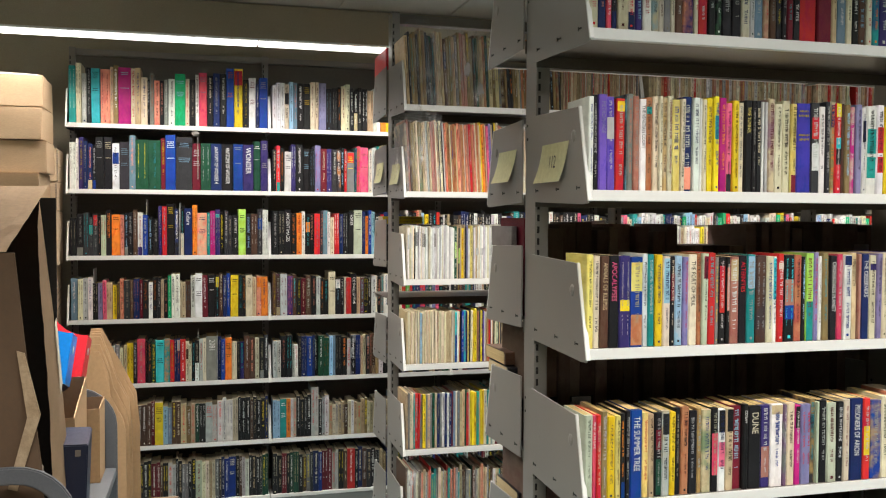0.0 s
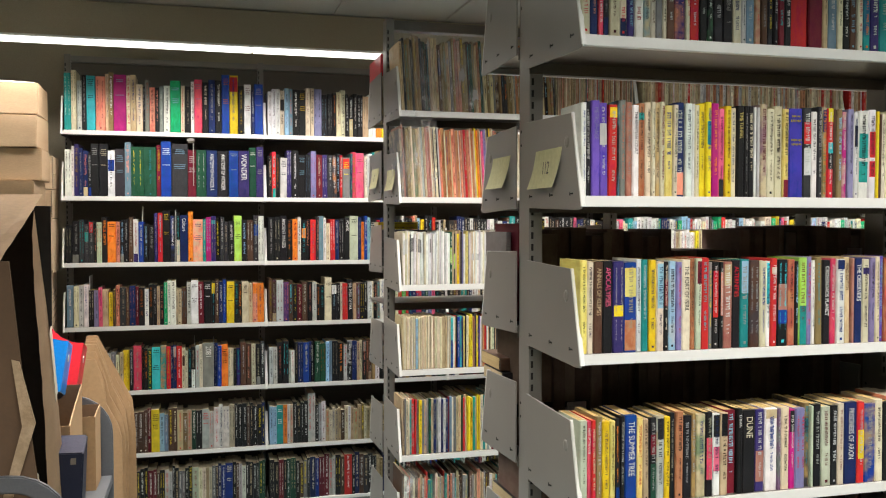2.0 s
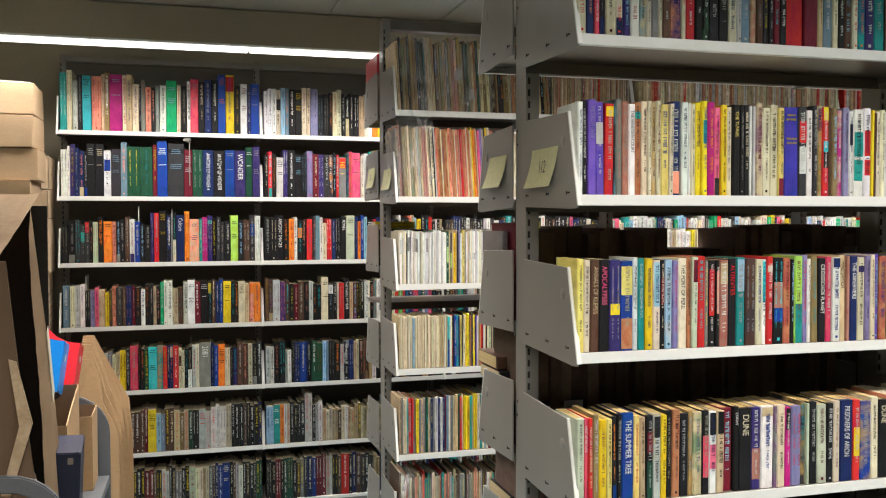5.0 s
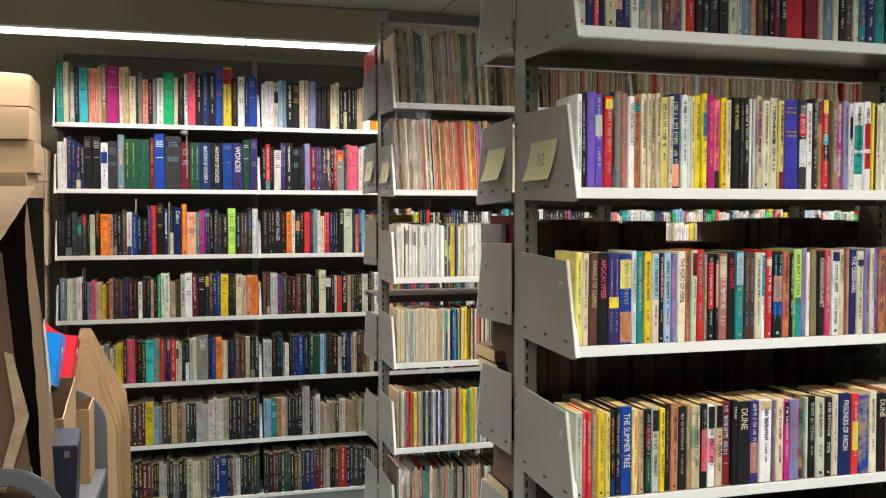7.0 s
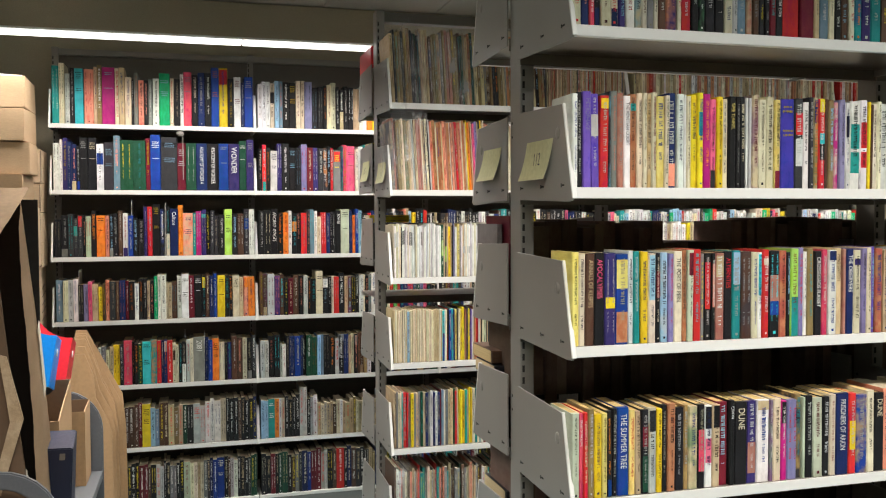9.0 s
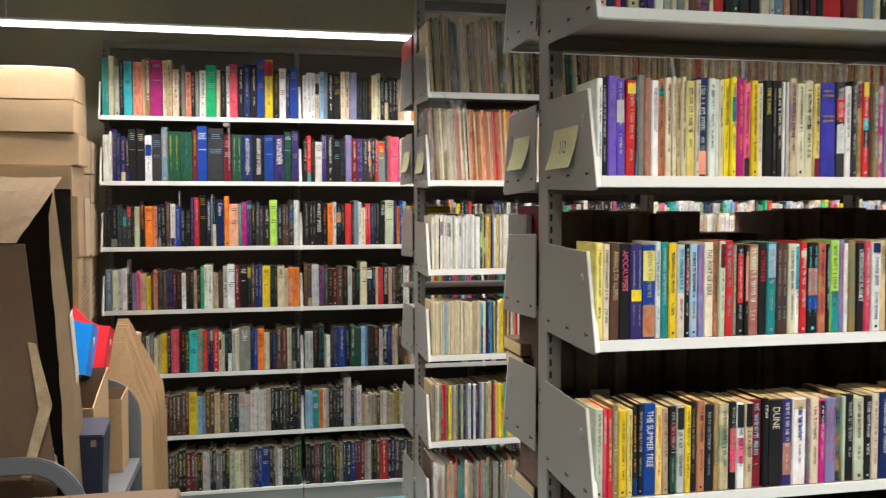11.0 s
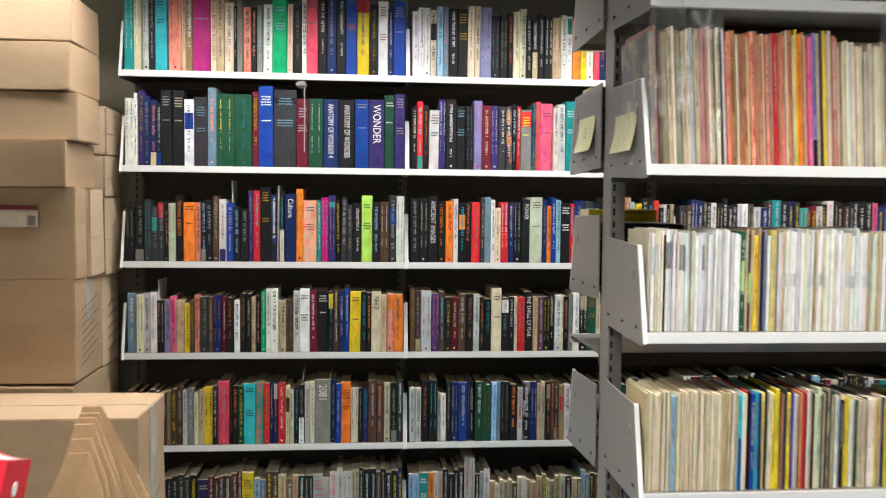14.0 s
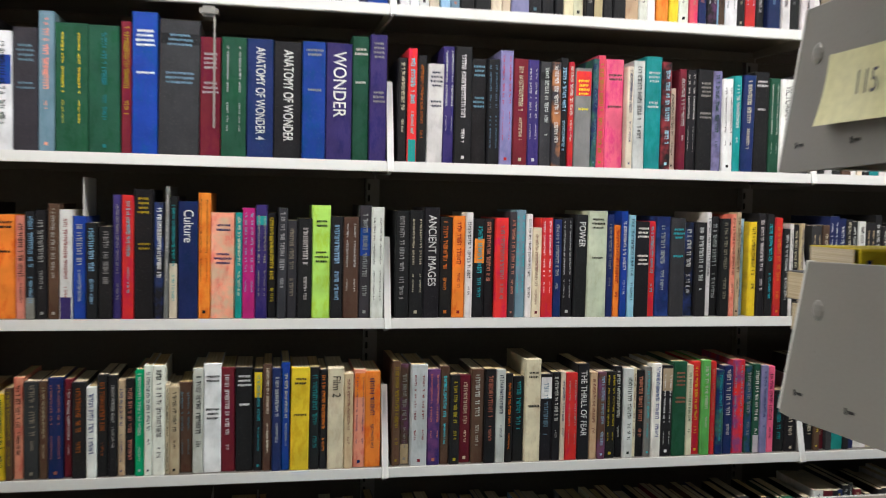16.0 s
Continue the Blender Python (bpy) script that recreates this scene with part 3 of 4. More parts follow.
B_ROWS = (
    ("t24h26 c18h27 w18h23 k16h25 q30h25 S34h25 T28h26 M44h26 c34h26 c23h22 k8h21 a15h24 S20h21 k15h21 a14h21 w24h22 e37h24 c14h22 k22h22 w13h24 P29h25 k22h24 n24h25 k24h25 b28h28 "
     "y32h28 k22h23 w26h24 n12h21 b32h24",
     "w26h21 w14h22 c15h22 s26h23 k20h22 k22h22 c28h23 l25h23 k20h20 k30h21 c15h22 c16h23 k25h21 k32h21 T20h20 w26h21 o18h20 y14h19 w16h18 P14h19 n14h19 k16h20 s12h20 w20h20 k14h20 "
     "r18h20 k14h20 n20h21 w14h20 k18h20 w22h20"),
    ("w18h21 w7h23 u14h24 n12h22 n14h21 k10h20 k22h24 k24h24 w20h21 K28h22 B18h25 G38h23 G36h23 m13h24 b30h26 K48h25 m26h22 G30h22 n33h22=ANATOMY_OF_WONDER_4 "
     "k35h22=ANATOMY_OF_WONDER b29h22 u33h22=WONDER G22h24 u22h24",
     "k20h20 r20h22 k20h21 A35h19 u25h23 k36h23 k36h21 k26h21 l30h23 m32h21 u26h21 K28h21 K20h21 k18h22 r14h21 a38h20 n14h22 P20h23 p43h22 c16h21 A27h22 t39h23 k23h22 c18h17 m18h21 "
     "k25h21 k37h21 l25h21 w26h19 t21h20 n30h20 k38h21 G27h20 w38h20=VICTORIAN_FAIRY_TALES K38h21"),
    ("k18h17 k20h19 K15h20 K13h18 K13h19 k9h18 v15h19 k15h21=TERMINAL_IDENTITY o26h19 S12h19 k12h20 k14h20 d13h21 w15h20 b16h19 k14h18 k16h17 u11h23 r15h23 k23h24 k12h22 a5h25 k12h23 "
     "n24h22=Culture o15h24 S30h20 t9h20 M16h21 u15h22 k24h20 K14h19 k18h19 L24h22 k16h20 d20h20 K16h22 w17h22",
     "k32h21 k35h21 k38h22=ANCIENT_IMAGES k32h20 o30h20 w18h21 k28h20 k26h20 r32h20 K44h21 w16h21 c24h18 r30h20 n22h20 k30h20 k32h21=POWER v50h22 n20h21 o18h19 b18h22 s18h21 k38h20 r20h20 "
     "n38h21 K38h21 k30h20 k30h20 w14h22 k22h21 k26h21 S14h22 T16h22 s24h21 y22h20 k22h22 k22h22 r22h21 k20h19 w12h20 k18h20 T14h20"),
    ("B20h19 c15h19 A28h19 k15h17 l14h17 p11h18 T18h17 y12h16 d8h17 S12h19 K18h18 d10h18 n18h19 m10h18 k17h18 w12h17 k24h19 T9h18 k12h18 e11h20 w25h21 c5h17 T28h17 A13h20 w22h21 m18h20 "
     "k22h20 k23h20 n23h20 y24h20 k24h20 c21h20=Film_2 T12h19 S16h19 o21h19",
     "d42h21 A38h20 u30h19 d22h20 k24h18 m28h18 d30h19 k26h19 A24h19 k46h18 c38h21 k30h18 k20h18 c12h18 r30h18 k30h20=THE_THRILL_OF_FEAR T20h18 d20h18 k26h18 k20h19 w24h19 c10h19 k20h18 "
     "a16h19 w24h20 k30h19 G36h20 c18h19 r22h20 g22h20 r16h20 n20h18 n26h19 r32h20 G40h19 l20h19 p20h19 k32h13 k32h13"),
    ("d25h18 m25h18 K25h18 d26h17 d28h18 A26h18 c24h17 y21h19 K12h19 P27h21 k20h20 G14h19 q28h20 t20h21 r14h20 n20h20 r18h20 c20h19 k26h19 A24h20 a38h21=2081 n26h21 o23h20 c19h18 k10h18 "
     "u14h18 d38h21 c16h20 k30h20",
     "A26h18 k36h20 A20h16 k26h20 b19h20 n18h20 G36h20 s21h20 k38h20 A12h18 k32h20 T19h19 k20h20 d22h20 w14h19 k30h20 m20h20 k28h20 d24h20 n26h20 k30h20 T20h19 k26h20 G24h20"),
    ("k25h18 T25h19 d25h18 K25h18 K30h19 G30h19 u25h18 m25h19 d30h19 d25h20 y27h20 s28h18 d30h20 T34h19 T14h19 G35h19 A40h19 w30h20 w40h20 k26h21 k26h21 k26h21 k26h20",
     "s20h19 t18h19 o12h19 w16h19 k22h20 k20h20 A20h24 k10h18 A20h19 T18h16 c18h16 T18h16 c18h17 T20h16 T18h17 c18h16 T20h17 k14h17 T18h16 s18h19 k20h18 G18h18 T18h17 n20h19 m18h18 "
     "k22h19 T18h18 k22h18"),
    ("k12h19 A16h19 T10h18 k14h19 k12h19 A16h19 G24h18 K14h18 d12h18 k14h20 m10h19 m12h19 k10h19 A14h19 k12h20 a12h18 k14h19 v12h19 c14h18 T12h18 a12h19 n14h20 b14h20 k12h20 "
     "A14h19 k14h20 k12h19 G12h20",
     "k14h20 m12h20 G14h20 k12h19 a10h19 n14h20 m16h20 A10h19 k14h20 r12h20 k12h20 d14h20 k14h20 T10h19 n12h20 k12h19 G14h20 m14h20 k12h20 k14h19 b12h20 k14h20"),
)


def joined_row(seed, spec, x0, x1, y, z, label, deep=0.15, worn=1.0):
    """A low row joined into one mesh, each book with its own colour, multiplied by worn."""
    rnd = random.Random(seed)
    row = list(read_row(spec))
    k = (x1 - x0) / sum(r[1] for r in row)
    row = thinner(row, k, 0.027, rnd)
    vs, fs, cols = [], [], []
    x = x0
    for code, share, h, text in row:
        w, h = share * k, (h or 0.17) + rnd.uniform(-0.003, 0.003)
        yy = y + rnd.uniform(0, 0.012)
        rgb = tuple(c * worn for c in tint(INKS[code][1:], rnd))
        n = len(fs)
        slab(vs, fs, x + 0.0004, x + w - 0.0004, yy, yy + min(deep, 0.7 * h), z, z + h)
        cols += [rgb, (0.55, 0.47, 0.33)] + [rgb] * 4
        vs2, fs2 = lettering(rnd, w, h, 0.0)
        ink = INKS[rnd.choice("kkrnm" if code in LIGHT else "wwcyAT")][1:]
        fs += [tuple(len(vs) + i for i in f) for f in fs2]
        vs += [(x + w / 2 + vx, yy - 0.0006, z + vz) for vx, vy, vz in vs2]
        cols += [ink] * len(fs2)
        x += w
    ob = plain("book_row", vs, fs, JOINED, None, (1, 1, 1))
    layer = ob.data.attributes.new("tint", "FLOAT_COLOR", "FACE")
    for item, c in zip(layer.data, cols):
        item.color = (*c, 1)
    tagged(ob, label, "books", kind="stuff")


for level, rows in enumerate(B_ROWS):
    zz = (B_SHELVES + (BASE_SHELF,))[level]
    for bay, spec in enumerate(rows):
        x0 = B_LEFT + bay * BAY + 0.012
        # the two lowest rows have their book colours multiplied by 0.72
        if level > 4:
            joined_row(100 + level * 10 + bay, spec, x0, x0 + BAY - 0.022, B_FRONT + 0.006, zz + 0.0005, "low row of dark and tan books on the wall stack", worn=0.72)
            continue
        book_row(100 + level * 10 + bay, spec, x0, x0 + BAY - 0.022, B_FRONT + 0.004, zz + 0.0005, "hardcover_book" if level in (1, 4) else "book",
                 "worn {} book standing on a steel wall stack", "book", "books on the wall stack", 0.2, 0.16, cloth="Gm" if level == 1 else "", widest=(0.034, 0.0, 0.036, 0.034, 0.026)[level])

R1_ROWS = (
    "c18 n16 P10 k13 c20 c16 u14 w18 T15 c12 a14 c9 d16 u24 c9 r21 k16 k14 k21 k21 c18 A12 B20 T13 d14 k13 k11 m14 k16 r40 m32 T13 B23 c14 k16 d17 c13 t18 u23 t25",
    "w11 k10 U17=METROPHAGE U18@A55-78 r19@y86-97 K4 a13 i13 w14=THE_VENETIAN_COURT f15 c12 c8 T10 c10 Y17 c10 n18@S2-26 w14 w6 c10 y14 y12 M16 p14 y14 c13 k15=TIME_TUNNEL k11 k13 w6 A7 T15 c18 c18 Y14 V33 "
    "K20@r60-84@w25-55 w15 K11 j12 r15@q50-62@k32-50@y85-100 d7 j13 M13 l15 w11@k60-85 w25@t18-42@t46-74 w18@r24-42@r46-75 y7 d7 c12 c11",
    "Y14 c13 d18=ANNALS_OF_KLEPSIS k21=APOCALYPSES u23@y40-52 b27@f2-36@Y62-94 w12 t14 y15 c16@s48-98 k11@m50-80 s16 l12 c18=THE_PORT_OF_PERIL f11 v13 r17 a9 k15@r36-90 k8@S38-88 i20 k19=ALTERNITIES t19@s62-98 d23 c15 "
    "w10@q50-98 r15 k24@i42-72@b26-42 f18 k9 L19 l12 w9 j16 k18=CROSSROADS_PLANET P15 w20@n88-99 T15=MIND_SWITCH i7 n19=THE_OBSERVERS c18 l14 c13 U12 f17",
    "v16 P9=VALLEY_OF_THE_FLAME r9 j13 y16 Y11 k11 k10 b25=THE_SUMMER_TREE Y13 T13 k15@m56-80@G2-45 A17 y12 k12 f16 k20 j10 T20 k16@P20-70 w17@k72-99@p30-60 T17@k72-99 m21 k12=CONAN k29=DUNE u22@i12-50 w29@T88-99 a9 c19 "
    "M14@k72-99 l23 K14 v7 k18 v23 k16 c16 n31=PRISONERS_OF_ARION r18@y30-66 b28 c19 k25=DUNE",
)
for level, spec in enumerate(R1_ROWS):
    end = (1.331, 1.337, 1.345, 1.353)[level]
    book_row(200 + level, spec, END + 0.001, end, R1_FRONT + 0.006, R1_SHELVES[level] + 0.0005, "paperback_book",
             "small {} paperback standing on the steel stack", "book", "paperbacks on the stack", (0.175, 0.177, 0.172, 0.164)[level], 0.108, ragged=0.004, even=0.004, deep_tone=1.15 if level == 3 else 0.8, pictures=0.35)
    joined_row(230 + level, random_row(240 + level, "ykcwrTbnSdeA", 12, 16, 24, 0.165, 0.175), end + 0.001, END + BAY - 0.012, R1_FRONT + 0.006, R1_SHELVES[level] + 0.0005,
               "mixed paperbacks at the end of a shelf", 0.108)
for level in (4, 5):
    joined_row(210 + level, random_row(level, "ykcwrTbnSdeA", 46, 12, 26, 0.16, 0.175), END + 0.012, END + BAY - 0.012, R1_FRONT + 0.006, R1_SHELVES[level] + 0.0005,
               "low row of mixed paperbacks on the steel stack", 0.108)

# dark bound volumes on the far side of the paperback stack, their fore-edges towards the gap
for level, (h0, h1) in {2: (0.19, 0.222), 3: (0.235, 0.265), 4: (0.24, 0.265)}.items():
    rnd = random.Random(300 + level)
    x = END + 0.03
    while x < END + 1.5 * BAY:
        w, h = rnd.uniform(0.022, 0.045), rnd.uniform(h0, h1)
        if level == 2 and 1.06 < x < 1.22:
            h = 0.16
        vs, fs = [], []
        slab(vs, fs, 0, w - 0.001, 0, 0.17, 0, h)
        ob = plain("bound_volume", vs, fs, CLOTH, None, tint((0.14, 0.10, 0.078), rnd, 0.5))
        ob.matrix_world = pose(x, R1_POST + POST_DEEP + 0.03 + rnd.uniform(0, 0.05), R1_BACK_SHELVES[level] + 0.0005)
        tagged(ob, "dark brown bound volume shelved spine outward behind paperbacks", "book", "bound volumes")
        x += w if rnd.random() < 0.93 else w + 0.03

# thin magazines
MAGAZINES = (
    ("jTjfTaijdGjTjK", 0.235, 0.262, "bagged pulp magazine with worn {} spine", 8, 13, "pulp_magazine"),
    ("fiTfTcifTToTfTiTrTc", 0.235, 0.25, "old pulp magazine with faded {} spine", 8, 13, "pulp_magazine"),
    ("wwwwwcwAwwcwwL", 0.178, 0.19, "thin {} digest magazine upright on the stack", 6, 12, "digest_magazine"),
    ("cccccccwcTccA", 0.180, 0.187, "thin {} digest magazine upright on the stack", 6, 10, "digest_magazine"),
    ("BaTckrnBwTdmcyGtaT", 0.19, 0.20, "thin {} digest magazine upright on the stack", 6, 11, "digest_magazine"),
    ("daTcKGtrSaTw", 0.20, 0.23, "bagged thin {} magazine upright on the stack", 6, 11, "digest_magazine"),
)


def digests(seed, codes, n, lo, hi, h0, h1, panel="", share=0.6):
    """A run of thin magazines, some with a printed panel on the spine."""
    rnd = random.Random(seed + 7)
    return " ".join(t + (panel if rnd.random() < share else "") for t in random_row(seed, codes, n, lo, hi, h0, h1).split())


MAGAZINE_ROWS = {
    1: "a9 i8 d5 j12 T8 c6 j12 T9 c7 A8 T9 i11 i6 c5 T7 K3 c8 K4 A6 S8 f12 c4 f9 f8 T5 S9 i6 f10 w4 S7 i8 r9 f6 S8 c4 f9 T6 y5 o8 f7 c4 p8 l10 T5 K6 y6 T6 c5 i9 f5 "
       + digests(411, "cTAwccTcAT", 18, 4, 6, 0.215, 0.23),
    2: digests(402, "wwwwAwwcw", 5, 4, 7, 0.178, 0.19, "@A58-86") + " k4h18 " + digests(404, "wwwwAwwcw", 17, 4, 7, 0.178, 0.19, "@a62-88") + " " + digests(405, "wwwwAwwcw", 9, 4, 7, 0.178, 0.19)
       + " G9@L40-70 T5 K5@L30-60 T7 y9 T4 k5 l7 w6 Y10 a5 " + digests(412, "wwccwwAcwTw", 42, 4, 7, 0.178, 0.19, "@A45-58", 0.3),
    3: digests(403, "cccTccwcTc", 12, 3, 5, 0.180, 0.187) + " s9 " + digests(413, "ccTTccwcTc", 27, 3, 6, 0.180, 0.187)
       + " q8@b0-55 w3 c6 r4@k50-99 k3 b10 q8 n5 Y8 k3 c8 y7 y7 Y5 i4 K6 y7 k3 U5 w4 c6 f5 r5 m5 w5 T5 k3 c6 v9 K3 T4 K4 T4 G4 T4 k3 w7 a4",
}
for level, (codes, h0, h1, label, lo, hi, name) in enumerate(MAGAZINES):
    near = MAGAZINE_ROWS.get(level) or random_row(400 + level, codes, 56, lo, hi, h0, h1)
    x0, y, z = END - 0.002, R2_FRONT + 0.012, R2_SHELVES[level] + 0.0005
    x1 = x0 + sum(r[1] for r in read_row(near)) / 1000 * (1.0 if level in MAGAZINE_ROWS else 0.95)
    if level == 5:
        joined_row(415, near, x0, x1, y, z, "row of thin bagged magazines on the steel stack", 0.17)
    else:
        book_row(410 + level, near, x0, x1, y, z, name, label, "magazine", "magazines on the stack",
                 (h0 + h1) / 2, 0.17, True, ragged=0.006, even=0.006, slant=-3.2 if level < 2 else 0.0)
    joined_row(450 + level, random_row(460 + level, ("jTfcTiTawcrT", "cTAwccTcAT", "wwccwwAcwTw", "yLycyckwroyncGTTc", "BaTckrnBwTdmcyGtaT", "daTcKGtrSaTw")[level], 80, 4, 7, h0 - 0.015, h1 - 0.015),
               x1 + 0.002, END + BAY - 0.03, y, z, "row of thin magazines on the steel stack", 0.17)


# far rows, seen in slivers through the stacks
def far_row(seed, x0, x1, y, z, h0, h1, label):
    rnd = random.Random(seed)
    vs, fs = [], []
    x = x0
    while x < x1:
        w, h = rnd.uniform(0.012, 0.03), rnd.uniform(h0, h1)
        slab(vs, fs, x, x + w - 0.0006, y + rnd.uniform(0, 0.015), y + 0.15, z + 0.0005, z + h)
        x += w
    ob = plain("book_row", vs, fs, FAR_BOOKS, None, (1, 1, 1))
    tagged(ob, label, "books", kind="stuff")


for level in range(7):
    zz = (B_SHELVES + (BASE_SHELF,))[level]
    for bay in (2, 3, 4):
        x0 = B_LEFT + bay * BAY + 0.012
        joined_row(500 + level * 4 + bay, random_row(540 + level * 4 + bay, "kwknKmwkAtkdkspKk" if bay == 2 else "wcwnrwkAtwspeKwycw", 40, 12, 26, 0.19, 0.22), x0, x0 + BAY - 0.03, B_FRONT + 0.01, zz + 0.0005,
                   "row of mixed dark and pale books on the wall stack")
for level in range(5):
    for bay in (1, 2):
        x0 = END + bay * BAY + 0.012
        joined_row(600 + level * 4 + bay, random_row(640 + level * 4 + bay, "cTfcTiTAwcrT" if level < 2 else "wcwATcyw", 80, 8, 13, 0.18 if level > 1 else 0.22, 0.19 if level > 1 else 0.25),
                   x0, x0 + BAY - 0.03, R2_FRONT + 0.012, R2_SHELVES[level] + 0.0005, "row of thin worn magazines on the steel stack")
        far_row(700 + level * 4 + bay, x0, x0 + BAY - 0.04, R1_FRONT + 0.012, R1_SHELVES[level], 0.165, 0.175, "row of mixed paperbacks on the steel stack")

# ---- cartons beside the wall stack ----
def carton(x0, x1, y0, y1, z0, z1, label, lid=0.0, turn=0.0, mat=None, name="cardboard_box", tape=False, lines=0):
    ob = base(name, pose((x0 + x1) / 2, (y0 + y1) / 2, z0, 0, 0, turn), label, "box", "stacked cartons")
    w, d, h = (x1 - x0) / 2, (y1 - y0) / 2, z1 - z0
    bm = bmesh.new()
    add_box(bm, -w, w, -d, d, 0.0, h, jitter=0.003)
    bmesh.ops.subdivide_edges(bm, edges=bm.edges, cuts=5, use_grid_fill=True)
    seed = Vector((x1 * 7, y0 * 5, z0 * 9))
    for v in bm.verts:
        v.co += 0.0035 * Vector((noise.noise(v.co * 6 + seed), noise.noise(v.co * 6 + seed * 2), 0.25 * noise.noise(v.co * 6 - seed)))
        v.co.z = max(v.co.z, 0.0)
    part("carton_body", finish(bm, 0.003, 2), mat or CARDBOARD, ob)
    if lid:
        bm = bmesh.new()
        add_box(bm, -w - 0.007, w + 0.007, -d - 0.007, d + 0.007, h - lid, h + 0.005, jitter=0.003)
        part("lid", finish(bm, 0.004, 2), mat or CARDBOARD, ob, "overlapping carton lid")
    else:
        boxpart("top_seam", CARDBOARD_EDGE, ob, (-w + 0.01, w - 0.01, -0.002, 0.002, h - 0.002, h + 0.0022))
    if tape:
        boxpart("tape", TAPE, ob, (w - 0.002, w + 0.0035, -0.03, 0.03, h * 0.55, h + 0.001), 0.0005, "shiny clear packing tape")
    for i in range(lines):
        bm = bmesh.new()
        z = h * (0.20 + 0.62 * i / lines)
        add_box(bm, w + 0.0025, w + 0.004, -d * 0.55, d * (0.35 + 0.25 * (i % 2)), -0.0016, 0.0016, Matrix.Translation((0, 0, z)) @ pose(0, 0, 0, 12, 0, 0))
        part("printed_line", finish(bm), INK_GREY, ob)
    return ob


# bottom, top, near, far, west and east of each carton, from the labelled one upwards
STACK = ((1.232, 1.492, 3.977, 4.072, -1.055, -0.684), (1.493, 1.624, 3.96, 4.225, -1.075, -0.703), (1.626, 1.760, 3.977, 4.195, -1.085, -0.676),
         (1.762, 1.897, 3.968, 4.240, -1.105, -0.690), (1.899, 2.031, 3.968, 4.242, -1.11, -0.687))
for i, (z0, z1, y0, y1, x0, x1) in enumerate(STACK):
    c = carton(x0, x1, y0, y1, z0, z1, "plain brown cardboard carton in a tall stack", 0.0, 0.5 * (-1) ** i)
    if i == 0:
        d = (y1 - y0) / 2
        boxpart("shipping_label", CARDBOARD_PALE, c, (-0.035, 0.085, -d - 0.005, -d - 0.003, 0.15, 0.205), label="small printed shipping label")
        boxpart("label_bar", MAROON, c, (-0.04, 0.085, -d - 0.0062, -d - 0.0045, 0.198, 0.21))
        boxpart("label_mark", INK_GREY, c, (0.058, 0.078, -d - 0.0062, -d - 0.0045, 0.155, 0.182))


def fluted_end(c, x1, y0, z0, z1):
    """The open corrugated edge and the seam of a carton's end."""
    w = c.location
    bm = bmesh.new()
    z = z0 + 0.004
    while z < z1 - 0.004:
        add_box(bm, x1 - w.x - 0.004, x1 - w.x + 0.0012, y0 - w.y - 0.0015, y0 - w.y + 0.004, z - w.z, z - w.z + 0.004)
        z += 0.0075
    tagged(part("fluted_edge", finish(bm), INK_GREY, c, "dark open flutes along the edge"), kind="stuff")
    zm = z0 + 0.45 * (z1 - z0)
    boxpart("end_seam", CARDBOARD_EDGE, c, (x1 - w.x - 0.002, x1 - w.x + 0.0042, y0 - w.y + 0.006, y0 - w.y + 0.085, zm - w.z, zm - w.z + 0.0016))


for z0, z1, y0, y1, x1 in ((1.232, 1.488, 4.085, 4.232, -0.676), (1.222, 1.468, 4.252, 4.44, -0.682), (1.600, 1.748, 4.252, 4.44, -0.674), (1.470, 1.598, 4.252, 4.44, -0.68)):
    c = carton(-1.06, x1, y0, y1, z0, z1, "pale worn carton between the stack and the shelves", mat=CARDBOARD_LIGHT)
    fluted_end(c, x1, y0, z0, z1)
carton(-1.10, -0.690, 3.975, 4.245, 0.936, 1.230, "taped brown cardboard carton with printed lines on its end", tape=True, lines=8)
carton(-1.10, -0.69, 4.255, 4.44, 0.932, 1.219, "brown cardboard carton with printed lines on its end", mat=CARDBOARD_LIGHT, lines=5)
carton(-1.12, -0.69, 3.96, 4.44, 0.0, 0.930, "large brown cardboard carton at the bottom of the stack")
carton(-0.98, -0.430, 3.63, 3.94, 0.0, 0.918, "large taped cardboard carton standing before the stack", tape=True, lines=7)
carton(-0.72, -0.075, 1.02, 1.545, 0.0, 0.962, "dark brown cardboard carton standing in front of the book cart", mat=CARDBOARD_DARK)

# white sheet added to show the lamp's glare on the top carton
def glare_sheet(x0, x1, y0, y1, z):
    bm = bmesh.new()
    n = 12
    g = [[bm.verts.new((x0 + (x1 - x0) * i / n, y0 + (y1 - y0) * j / 6, z + 0.001 + 0.008 * math.sin(math.pi * i / n) * math.sin(math.pi * (j + 2) / 8) ** 1 + 0.004 * noise.noise((i * 0.4, j * 0.5, 1)) ** 2))
          for i in range(n + 1)] for j in range(7)]
    for j in range(6):
        for i in range(n):
            bm.faces.new((g[j][i], g[j][i + 1], g[j + 1][i + 1], g[j + 1][i]))
    bmesh.ops.solidify(bm, geom=list(bm.faces), thickness=0.006)
    tagged(part("glare_sheet", finish(bm), PAPER), "bulging white paper sheet lying on the carton stack", "paper")


glare_sheet(-1.07, -0.70, 3.975, 4.20, 2.033)

# ---- steel book cart ----
CX0, CX1, CY0, CY1, CTOP = -0.745, -0.293, 1.895, 2.775, 0.69


